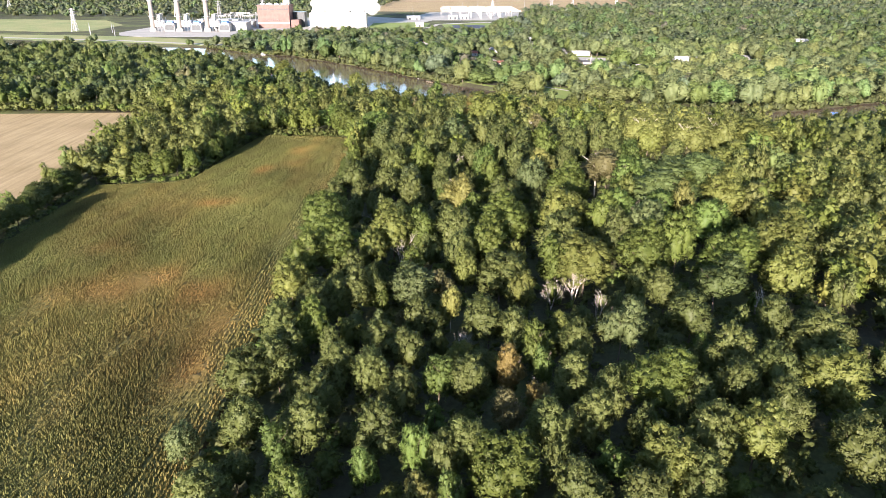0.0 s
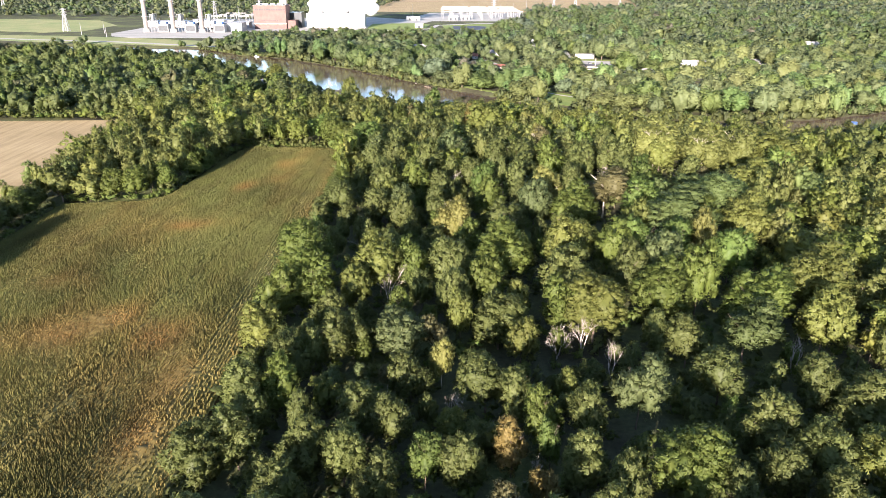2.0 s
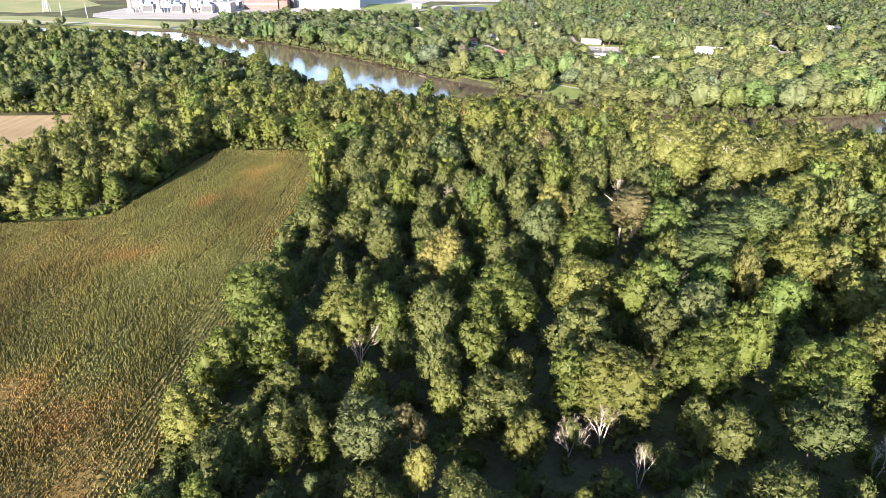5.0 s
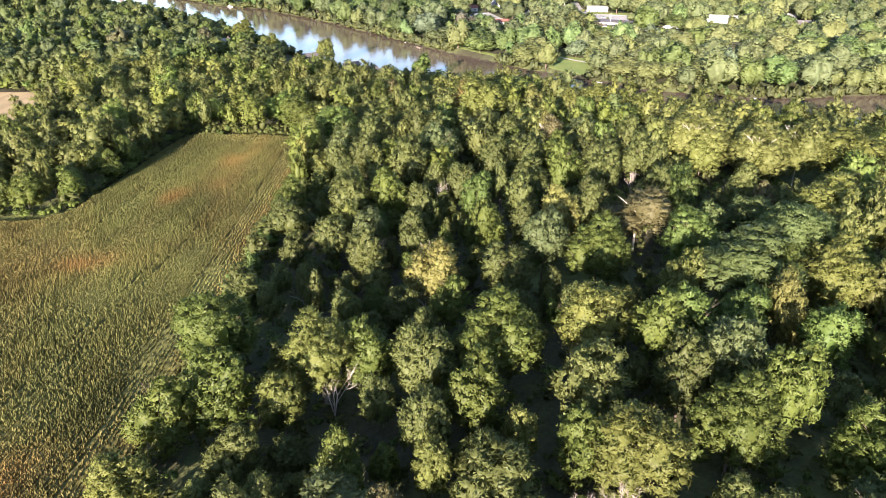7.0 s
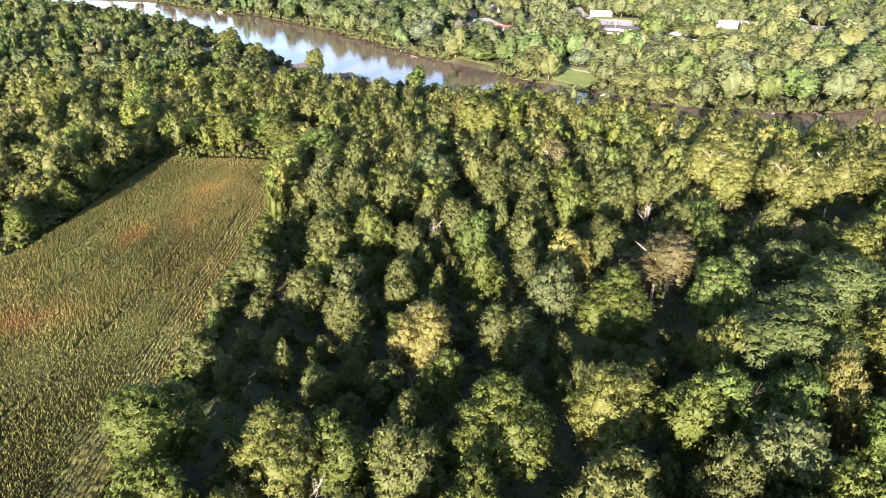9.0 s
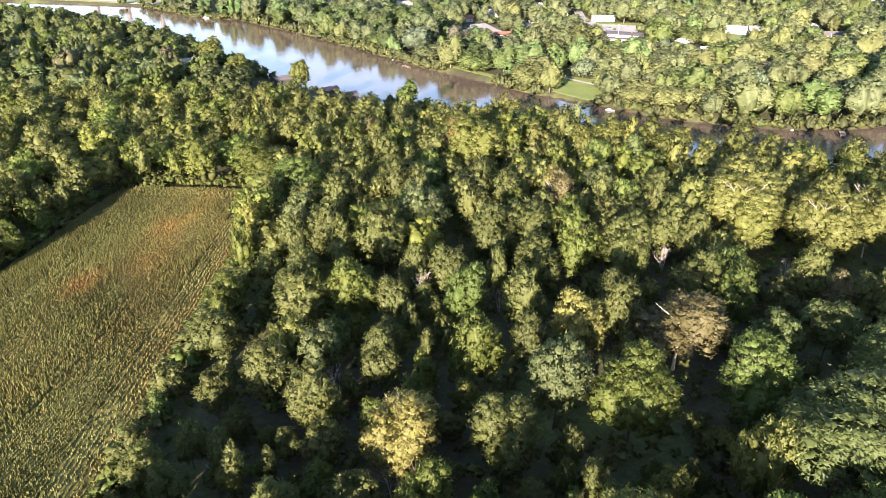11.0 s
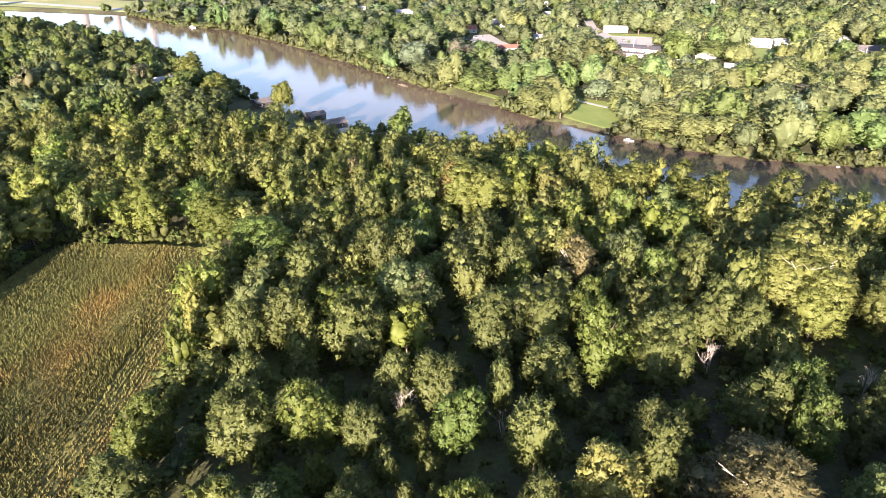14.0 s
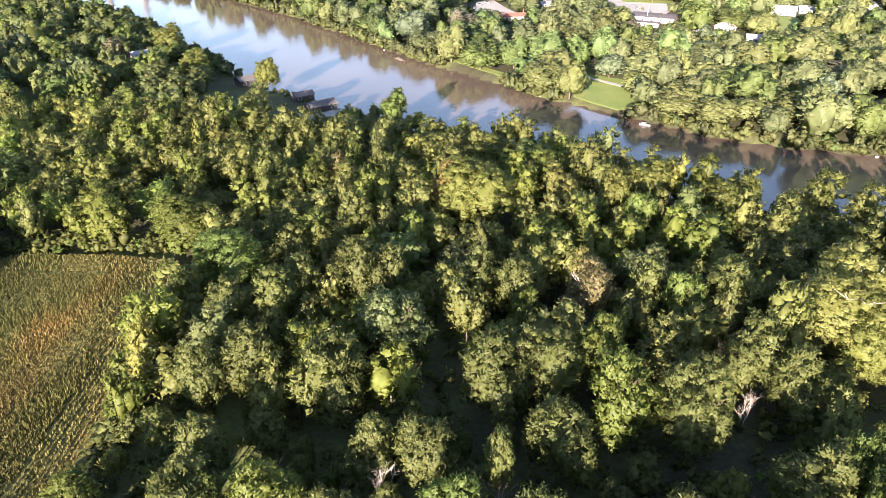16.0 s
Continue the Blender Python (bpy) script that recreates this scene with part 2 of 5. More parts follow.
def distance_to_line(px, py, line):
    px, py = np.asarray(px, float), np.asarray(py, float)
    best = np.full(px.shape, 1e9)
    for (x0, y0), (x1, y1) in zip(line[:-1], line[1:]):
        dx, dy = x1 - x0, y1 - y0
        t = np.clip(((px - x0) * dx + (py - y0) * dy) / (dx * dx + dy * dy), 0, 1)
        best = np.minimum(best, np.hypot(px - x0 - t * dx, py - y0 - t * dy))
    return best


def wavy(line, step=6.0, amount=1.5, seed=0):
    """A line resampled and roughened, as banks and field edges are."""
    pts = []
    for (x0, y0), (x1, y1) in zip(line[:-1], line[1:]):
        k = max(1, int(math.hypot(x1 - x0, y1 - y0) / step))
        for i in range(k):
            x, y = x0 + (x1 - x0) * i / k, y0 + (y1 - y0) * i / k
            v = noise.noise_vector((x * 0.06, y * 0.06, seed * 7.3)) + 0.5 * noise.noise_vector((x * 0.2, y * 0.2, seed * 3.1))
            pts.append((x + amount * v.x, y + amount * v.y))
    return pts + [line[-1]]


def sheet(name, poly, z, mat, label, category, kind="structure"):
    """A flat patch of ground cover of a few centimetres."""
    bm = bmesh.new()
    vs = [bm.verts.new((x, y, z)) for x, y in poly]
    f = bm.faces.new(vs)
    bm.normal_update()
    if f.normal.z < 0:
        bmesh.ops.reverse_faces(bm, faces=[f])
    mx, my = sum(p[0] for p in poly) / len(poly), sum(p[1] for p in poly) / len(poly)
    flare = 1.5 if mat is M_LAWN else 0.3          # lawns fall away softly at the rim
    g = bmesh.ops.extrude_face_region(bm, geom=[f])
    for v in [e for e in g["geom"] if isinstance(e, bmesh.types.BMVert)]:
        v.co.z -= 0.2 if mat is M_LAWN else 0.5
        d = Vector((v.co.x - mx, v.co.y - my))
        d.normalize()
        v.co.x, v.co.y = v.co.x + d.x * flare, v.co.y + d.y * flare
    bmesh.ops.recalc_face_normals(bm, faces=bm.faces[:])
    bmesh.ops.triangulate(bm, faces=bm.faces[:])
    return tagged(part(name, bm, mat), label, category, kind=kind)


def ribbon(name, line, width, z, mat, label, category):
    """A road or path along a line."""
    bm = bmesh.new()
    rows = []
    for i, p in enumerate(line):
        a, b = Vector(line[max(0, i - 1)]), Vector(line[min(len(line) - 1, i + 1)])
        d = (b - a).normalized()
        nrm = Vector((-d.y, d.x)) * width / 2
        rows.append([bm.verts.new((p[0] + s * nrm.x, p[1] + s * nrm.y, zz)) for s, zz in ((-1.06, z - 0.4), (-1, z), (1, z), (1.06, z - 0.4))])
    for r, s in zip(rows[:-1], rows[1:]):
        for k in range(3):
            bm.faces.new((r[k], r[k + 1], s[k + 1], s[k]))
    bmesh.ops.recalc_face_normals(bm, faces=bm.faces[:])
    return tagged(part(name, bm, mat), label, category, kind="structure")


# ---- plan ----
FAR_BANK = [(-1500, 1120), (-800, 1030), (-455, 968), (-304, 936), (-230, 868), (-171, 840), (-105, 770), (-52, 706), (-9, 650), (41, 595),
            (72, 563), (106, 536), (130, 516), (154, 506), (192, 497), (262, 508), (342, 545), (480, 625), (700, 760), (1500, 1200)]
NEAR_BANK = [(1500, 1110), (740, 690), (520, 560), (390, 490), (304, 446), (230, 422), (165, 421), (130, 436), (95, 456), (55, 486), (0, 522),
             (-48, 560), (-85, 590), (-118, 630), (-200, 735), (-300, 820), (-400, 885), (-800, 945), (-1500, 1030)]
FAR_LINE, NEAR_LINE = wavy(FAR_BANK, 7, 2.2, 1), wavy(NEAR_BANK, 7, 2.2, 2)
RIVER = FAR_LINE + NEAR_LINE
CORN = [(-50, 40), (-50, 160), (-51, 230), (-50, 300), (-49, 370), (-50, 398), (-58, 408), (-80, 411), (-98, 411), (-107, 408), (-110, 395), (-112, 375), (-114, 347), (-118, 322), (-126, 314),
        (-146, 311), (-158, 309), (-159, 265), (-160, 200), (-161, 40)]
TAN = [(-900, 120), (-178, 120), (-179, 300), (-181, 360), (-184, 410), (-193, 478), (-200, 490), (-300, 484), (-420, 478), (-900, 470)]

# ---- ground: one sheet to the horizon, with the river's bed in it ----
def axis(lo, a, b, hi, step):
    mid = np.arange(a, b + 1, step)
    left, right, s = [], [], step
    x = a
    while x > lo:
        s *= 1.35
        x -= s
        left.append(x)
    x, s = b, step
    while x < hi:
        s *= 1.35
        x += s
        right.append(x)
    return np.array(left[::-1] + list(mid) + right)


GX, GY = axis(-4600, -480, 460, 4600, 6.0), axis(-1500, 400, 1000, 4700, 6.0)
gx, gy = np.meshgrid(GX, GY)
wet = inside(gx, gy, RIVER)
bank_d = np.minimum(distance_to_line(gx, gy, FAR_LINE), distance_to_line(gx, gy, NEAR_LINE))
signed = np.where(wet, -bank_d, bank_d)
s01 = np.clip((signed + 2.5) / 5.0, 0, 1)
gz = -3.6 + 3.6 * s01 * s01 * (3 - 2 * s01)
gi = np.arange(gx.size).reshape(gx.shape)
gf = np.stack([gi[:-1, :-1], gi[:-1, 1:], gi[1:, 1:], gi[1:, :-1]], -1).reshape(-1, 4)
tagged(new("ground", mesh_np("ground", np.c_[gx.ravel(), gy.ravel(), gz.ravel()], gf, M_GROUND, smooth=True)),
       "rough grass and leaf litter on level river land", "ground", kind="structure")

bm = bmesh.new()
vs = [bm.verts.new((x, y, -2.0)) for x, y in [(-4000, 700), (-400, 640), (-100, 480), (150, 380), (800, 380), (4000, 1000), (4000, 1600), (600, 900), (0, 900), (-400, 1120), (-4000, 1300)]]
f = bm.faces.new(vs)
bmesh.ops.triangulate(bm, faces=[f])
tagged(part("water", bm, M_WATER), "muddy brown river water with sky reflections", "river", kind="structure")

sheet("corn_field_soil", CORN, 0.06, M_SOIL, "brown soil between the maize rows", "field")
sheet("ripe_field", TAN, 0.35, M_TAN, "tan ripe crop field with faint wheel tracks", "field")


# ---- trees ----
SPECIES = {  # leaf colour, second colour, domes, clump flatness, crown base, loose sprays
    "maple": ((0.103, 0.134, 0.030), (0.140, 0.170, 0.038), 5, 0.85, 0.08, 0.10),
    "olive": ((0.114, 0.134, 0.041), (0.143, 0.163, 0.048), 4, 1.00, 0.06, 0.22),
    "gold": ((0.146, 0.164, 0.042), (0.180, 0.194, 0.050), 5, 0.90, 0.08, 0.10),
    "lime": ((0.112, 0.164, 0.040), (0.150, 0.200, 0.050), 4, 0.90, 0.06, 0.10),
    "yellow": ((0.190, 0.188, 0.054), (0.230, 0.220, 0.066), 5, 0.95, 0.12, 0.20),
    "walnut": ((0.105, 0.140, 0.046), (0.130, 0.168, 0.055), 5, 0.62, 0.30, 0.10),
    "brown": ((0.140, 0.129, 0.056), (0.166, 0.151, 0.064), 5, 0.60, 0.30, 0.35),
    "orange": ((0.215, 0.168, 0.052), (0.255, 0.200, 0.066), 3, 0.95, 0.16, 0.20),
    "blue": ((0.116, 0.146, 0.055), (0.145, 0.174, 0.068), 5, 0.90, 0.18, 0.22),
    "sycamore": ((0.172, 0.190, 0.054), (0.206, 0.222, 0.066), 6, 0.95, 0.12, 0.10),
    "shrub": ((0.103, 0.119, 0.036), (0.139, 0.152, 0.045), 2, 1.00, 0.00, 0.25),
}


def sphere_arrays(level):
    b = bmesh.new()
    bmesh.ops.create_icosphere(b, subdivisions=level, radius=1.0)
    b.verts.ensure_lookup_table()
    v = np.array([tuple(q.co) for q in b.verts])
    f = np.array([[q.index for q in p.verts] for p in b.faces])
    b.free()
    return v, f


SPHERES = {k: sphere_arrays(k) for k in (1, 2, 3)}


def unit(a):
    return a / (np.linalg.norm(a, axis=-1, keepdims=True) + 1e-9)


def clump_crown(species, rng, clumps, sprays, leaf, size, skirt=None, solid=False, gain=(1, 1, 1)):
    """A crown 1 high, radius 0.3: a few uneven domes on their limbs, set with leaf clumps, each a rounded body under a coat of pointed sprays."""
    c0, c1, domes, flat, base, loose = SPECIES[species]
    c0, c1 = np.array(c0) * gain, np.array(c1) * gain
    base = base if skirt is None else skirt
    R = 0.30
    n = max(1, domes if not solid else domes - 1)
    turn = rng.uniform(0, 6.28)
    dome_c, dome_r = [], []
    for j in range(n):
        a = turn + j * 6.283 / n + rng.uniform(-0.5, 0.5)
        lr = R * (0.95 if n == 1 else rng.uniform(0.44, 0.66))
        o = 0.0 if n == 1 else (R - lr) * rng.uniform(0.7, 1.1)
        top = 1.0 if j == 0 else rng.uniform(0.66, 0.96)
        low = base + (0.0 if n == 1 else rng.uniform(0.0, 0.16))
        dome_c.append((o * math.cos(a), o * math.sin(a), (top + low) / 2 - 0.02))
        dome_r.append((lr, lr, (top - low) / 2 - 0.02))
    dome_c, dome_r = np.array(dome_c), np.array(dome_r)
    cen, rad, out = [], [], []
    tries = 0
    while len(cen) < clumps and tries < clumps * 14:
        tries += 1
        j = int(rng.integers(0, n))
        u = rng.normal(size=3)
        u[2] += 0.22
        u /= np.linalg.norm(u)
        if u[2] < -0.62:
            continue
        p = dome_c[j] + u * dome_r[j] * (rng.uniform(0.82, 1.0) if solid else rng.uniform(0.78, 1.0))
        if any(((p - dome_c[k]) / dome_r[k] @ ((p - dome_c[k]) / dome_r[k])) < 0.62 for k in range(n) if k != j):
            continue
        r = R * size * rng.uniform(0.72, 1.30)
        if any((p - q) @ (p - q) < (0.50 * (r + s)) ** 2 for q, s in zip(cen, rad)):
            continue
        cen.append(p)
        rad.append(r)
        out.append(u)
    cen, rad, out = np.array(cen), np.array(rad), unit(np.array(out))
    m = len(cen)
    wide = np.c_[rng.uniform(0.75, 1.35, (m, 2)), rng.uniform(0.75, 1.25, m) * flat]
    shade = rng.uniform(0, 1, m)
    # sprays on the clumps, and between them over the domes
    k = np.repeat(np.arange(m), sprays)
    extra = int((0.90 if solid else 0.45) * len(k))
    q = len(k) + extra
    d = unit(unit(rng.normal(size=(len(k), 3))) + 0.75 * out[k] + np.array([0, 0, 0.22]))
    reach = (0.64 + 0.50 * rng.random(len(k)) ** 0.8) + np.where(rng.random(len(k)) < 0.10 + loose, rng.uniform(0.1, 0.55, len(k)), 0)
    pos = cen[k] + d * (rad[k] * reach)[:, None] * wide[k]
    jd = rng.integers(0, n, extra)
    du = unit(rng.normal(size=(extra, 3)) + np.array([0, 0, 0.2]))
    pos = np.concatenate([pos, dome_c[jd] + du * dome_r[jd] * rng.uniform(0.70, 0.98, (extra, 1))])
    spray_out = np.concatenate([out[k], du])
    spray_shade = np.concatenate([shade[k], rng.uniform(0, 1, extra)])
    d = np.concatenate([d, du])
    nrm = unit(d + 0.55 * rng.normal(size=(q, 3)))
    t = unit(np.cross(nrm, rng.normal(size=(q, 3))))
    spike = (rng.random(q) < 0.55)[:, None]
    t = unit(np.where(spike, 0.65 * d + 0.55 * t + np.array([0, 0, 0.15]), t))
    b = unit(np.cross(nrm, t))
    s = (leaf * rng.uniform(0.6, 1.35, q))[:, None]
    v = np.stack([pos - t * s + b * s * 0.55, pos - t * s * 0.8 - b * s * 0.60, pos + t * s * 1.25], 1).reshape(-1, 3)
    f = np.arange(q * 3).reshape(-1, 3)
    face_n = np.cross(v[1::3] - v[0::3], v[2::3] - v[0::3])
    turned = (face_n * d).sum(1) < 0
    f[turned] = f[turned][:, [0, 2, 1]]
    hang = np.array([1, 1, 0.92])          # leaves hang: their faces look outward more than up
    lit = np.repeat(unit((0.45 * d + 0.55 * spray_out) * hang + 0.30 * rng.normal(size=(q, 3))), 3, axis=0)
    mx = np.clip(0.55 * spray_shade + rng.uniform(0, 0.45, q), 0, 1)[:, None]
    col = np.repeat(c0 * (1 - mx) + c1 * mx, 3, axis=0)
    # rounded bodies of the clumps, and the domes that carry them
    sv, sf = SPHERES[1]
    k2 = 0.74 if solid else 0.66
    cv = cen[:, None] + sv[None] * (rad[:, None, None] * k2 * rng.uniform(0.70, 1.12, (m, len(sv), 1))) * wide[:, None]
    cn = unit(((0.55 if solid else 0.45) * sv[None] + 0.58 * out[:, None]) * hang + 0.20 * rng.normal(size=cv.shape))
    cf = (np.arange(m)[:, None, None] * len(sv) + sf[None]).reshape(-1, 3)
    cc = np.repeat(c0 * (1 - 0.55 * shade[:, None]) + c1 * 0.55 * shade[:, None], len(sv), 0) * (rng.uniform(0.88, 1.12, (m * len(sv), 1)) if solid else 1.0)
    bv, bf = SPHERES[1 if clumps < 26 else 2]
    dv = dome_c[:, None] + bv[None] * dome_r[:, None] * rng.uniform(0.80 if solid else 0.50, 0.95 if solid else 0.70, (n, len(bv), 1))
    dn = unit(bv[None] * hang + (0.50 if solid else 0.30) * rng.normal(size=dv.shape))
    df = (np.arange(n)[:, None, None] * len(bv) + bf[None]).reshape(-1, 3)
    dc = c0 + (c1 - c0) * rng.uniform(-0.4, 1.0, (n * len(bv), 1))
    parts = ((v, f, col, lit), (cv.reshape(-1, 3), cf, cc, cn.reshape(-1, 3)), (dv.reshape(-1, 3), df, dc, dn.reshape(-1, 3)))
    V, F, C, N, o = [], [], [], [], 0
    for a, fb, c, nn in parts:
        V.append(a)
        F.append(fb + o)
        C.append(c)
        N.append(nn)
        o += len(a)
    return np.concatenate(V), np.concatenate(F), np.concatenate(C), np.concatenate(N)


# paler, bluer leaves: distance haze put into the colour of far-bank trees
HAZE_GAIN = (1.24, 1.28, 1.84)


def trunk_bm(rng, limbs=6, thick=0.016, reach=1.0):
    bm = bmesh.new()
    lean = Vector((rng.uniform(-0.03, 0.03), rng.uniform(-0.03, 0.03), 0.55))
    add_bar(bm, (0, 0, -0.02), lean, thick * 1.25, thick * 0.7, 7)
    add_bar(bm, lean, lean + Vector((rng.uniform(-0.04, 0.04), rng.uniform(-0.04, 0.04), 0.18)), thick * 0.7, thick * 0.2, 5)
    for i in range(limbs):
        a = i * 2.4 + rng.uniform(-0.4, 0.4)
        z0 = rng.uniform(0.28, 0.58)
        p = lean * (z0 / 0.55)
        r = rng.uniform(0.13, 0.22) * reach
        q = p + Vector((r * math.cos(a), r * math.sin(a), rng.uniform(0.12, 0.30)))
        add_bar(bm, p, q, thick * 0.5, thick * 0.16, 5)
        for s in (-1, 1):
            add_bar(bm, p.lerp(q, 0.6), p.lerp(q, 0.6) + Vector((0.09 * math.cos(a + s * 0.7), 0.09 * math.sin(a + s * 0.7), 0.10)), thick * 0.25, thick * 0.08, 4)
    return bm


LABELS = {
    "maple": "full green broadleaf tree with a rounded tufted crown",
    "olive": "dull olive-green broadleaf tree with an uneven tufted crown",
    "gold": "broad yellowish-green broadleaf tree in low sun",
    "lime": "bright lime-green broadleaf tree standing out of the wood",
    "yellow": "pale yellow broadleaf tree turning in early autumn",
    "walnut": "spreading dark-green tree with a flat layered crown",
    "orange": "orange-brown broadleaf tree turning early",
    "brown": "brownish thin-leaved tree turning in early autumn",
    "blue": "grey-green broadleaf tree with a loose crown",
    "sycamore": "large yellow-green sycamore with bare white limbs",
}
rng = np.random.default_rng(7)
MODELS = {}


def tree_model(species, n):
    """A model tree 1 m high, of which the wood's trees are scaled copies."""
    r = np.random.default_rng(100 + 17 * n + len(species) * 3 + ord(species[0]))
    root = new("tree")
    big = n % 20 >= 10          # models for broad crowns carry more and smaller clumps
    if n >= 20:
        v, t, c, nn = clump_crown(species, r, 110, 14, 0.0230, 0.165, 0.0, False, HAZE_GAIN)
    elif species == "sycamore":
        v, t, c, nn = clump_crown(species, r, 200, 42, 0.0088, 0.120)
    elif big:
        v, t, c, nn = clump_crown(species, r, 150, 42, 0.0104, 0.138)
    else:
        v, t, c, nn = clump_crown(species, r, 80, 38, 0.0165, 0.186)
    crown = new("crown", mesh_np("crown", v, t, M_LEAF, c, False, nn))
    crown.parent = root
    pale = species in ("sycamore", "yellow", "brown")
    trunk = part("trunk", trunk_bm(r, 12 if species == "sycamore" else 6, 0.0085 if species == "sycamore" else 0.010, 0.95), M_PALE_BARK if pale else M_BARK, root,
                 "pale bare trunk and limbs" if pale else "")
    return tagged(root, LABELS[species], "tree", "trees of the wood", "")


PLACED = []          # x, y, crown radius of every tree so far



NEAR_X = [p[0] for p in NEAR_BANK[::-1]]
NEAR_Y = [p[1] for p in NEAR_BANK[::-1]]


def stand(x, y):
    """The wood's height drifts from place to place."""
    f = 0.97 + 0.20 * noise.noise((x / 38.0, y / 38.0, 9.1))
    if -190 < x < -128 and 328 < y < 480:
        f *= 1.12 if x < -158 else 0.98
    if x > 30 and 400 < y < float(np.interp(x, NEAR_X, NEAR_Y)):
        f *= 0.92 + 0.08 * min(1.0, max(0.0, (float(np.interp(x, NEAR_X, NEAR_Y)) - y - 8) / 30.0))
    if x < 34 and 480 < y < 960:
        back = float(np.interp(x, NEAR_X, NEAR_Y)) - y
        if 0 < back < 60:
            f *= 0.55 + 0.45 * max(0.0, back - 12) / 48.0
    if -56 < x < -26 and 500 < y < 548:
        f *= 0.5
    if y > 850 and x < 70:
        f *= 0.66
    return f


def canopy(x, y):
    """The wood grows taller from the clearing toward the river."""
    return float(np.interp(y, [95, 165, 200, 240, 420, 520], [0.80, 0.88, 1.0, 1.1, 1.1, 0.92])) if x > -60 else 0.88


def plant(species, x, y, radius, height, n=None, low=False):
    """Sets one tree of the wood: a scaled copy of a model."""
    k = (species, int(rng.integers(0, 3 if species in ("maple", "olive") else 2) if n is None else n) + (10 if radius > 7.2 else 0) + (20 if low else 0))
    m = Matrix.Translation((x, y, -0.1)) @ Matrix.Rotation(rng.uniform(0, 6.28), 4, "Z") @ Matrix.Diagonal((radius / 0.30, radius / 0.30, height, 1))
    if k not in MODELS:
        MODELS[k] = tree_model(*k)
        MODELS[k].matrix_basis = m
        ob = MODELS[k]
    else:
        ob = copy_thing(MODELS[k], Matrix.Identity(4))
        ob.matrix_basis = m
    PLACED.append((x, y, radius))
    return ob


# x, y, crown radius and height
OLIVES_SOUTH = [(-43, 99, 4.5, 15), (25, 100, 4.5, 16), (36, 97, 4.4, 16), (53, 114, 5.2, 17), (80, 110, 5.4, 17), (0, 108, 3.2, 15), (-13, 116, 4.5, 16), (-29, 119, 5.1, 16), (-41, 121, 4.6, 15), (5, 112, 4.1, 16), (22, 117, 5, 17), (30, 121, 4.3, 16), (36, 129, 3.6, 16), (53, 126, 4.7, 16), (41, 120, 2.9, 14), (-27, 128, 4.5, 16), (-10, 130, 4.3, 15), (65, 133, 4.7, 16), (73, 125, 5, 16), (46, 101, 4, 16)]
OLIVES_CLEARING = [(-45, 137, 5.4, 16), (-39, 143, 4.9, 16), (-25, 139, 4.8, 16), (-17, 138, 4.5, 16), (6, 136, 4.4, 16), (29, 136, 4.4, 15), (69, 146, 5.7, 17), (76, 137, 5.1, 17), (92, 152, 6.9, 18), (-42, 161, 4.9, 17), (-38, 151, 4, 16), (-27, 151, 3.3, 14), (-15, 154, 5.2, 14), (-8, 149, 4, 15), (19, 158, 4.5, 16), (33, 151, 4, 16), (87, 162, 5.4, 17)]
OLIVES_GLADE = [(-34, 172, 5.2, 17), (-26, 182, 5.3, 17), (-30, 178, 3.6, 15), (-20, 187, 3.5, 15), (-5, 165, 4.7, 16), (17, 192, 6.9, 17), (12, 163, 6, 17), (58, 188, 3.9, 15), (64, 183, 5, 16), (66, 166, 6.1, 17), (5, 204, 4.9, 20), (-29, 198, 4.5, 15), (15, 198, 4.2, 16)]
OLIVES_MIDDLE = [(5, 222, 6.3, 22), (38, 214, 7, 22), (57, 218, 5.9, 22), (-4, 214, 3.4, 15), (-15, 250, 4, 14), (-2, 250, 4.3, 14), (-13, 276, 5.2, 19), (-22, 314, 6.6, 20), (25, 264, 7.4, 19), (56, 310, 5.2, 21), (-39, 299, 5.3, 17), (-23, 284, 5.1, 18), (-1, 290, 4.4, 17), (1, 314, 4.2, 17), (33, 311, 5.3, 22), (33, 293, 4.5, 19), (55, 303, 4.8, 21), (78, 321, 6.3, 21)]
OLIVES_NORTH = [(109, 325, 5.4, 20), (-23, 373, 7.2, 22), (-6, 385, 7.1, 23), (35, 378, 6.1, 22), (37, 350, 7.7, 22), (85, 378, 6.9, 22), (-1, 380, 5.9, 25), (-4, 344, 7, 23), (15, 328, 5.3, 19), (5, 327, 4.3, 19), (28, 345, 7, 23), (27, 325, 2.8, 20), (-24, 326, 5, 19), (64, 338, 7.6, 23), (39, 331, 6.4, 21), (24, 381, 5.6, 23), (5, 384, 4.7, 22), (-21, 352, 6.2, 22), (-31, 370, 5.7, 21), (-30, 347, 4.4, 20), (-8, 415, 5.9, 22), (-18, 380, 5.3, 21), (80, 354, 6.2, 22), (86, 344, 5.9, 21)]
MAPLES_SOUTH = [(-27, 96, 4.1, 17), (11, 104, 6.4, 18), (48, 133, 8, 19), (23, 151, 4, 16), (-34, 161, 4.6, 17), (-9, 194, 4.1, 18), (87, 198, 8.7, 23), (35, 200, 5.5, 19), (62, 203, 7.9, 23), (-44, 206, 5.9, 20), (15, 211, 6.1, 22), (76, 212, 5.6, 25), (-36, 213, 6.7, 21), (-7, 226, 5.4, 20), (21, 229, 9.4, 24), (-40, 230, 8.9, 26), (57, 235, 6.8, 24), (10, 250, 4.6, 18)]
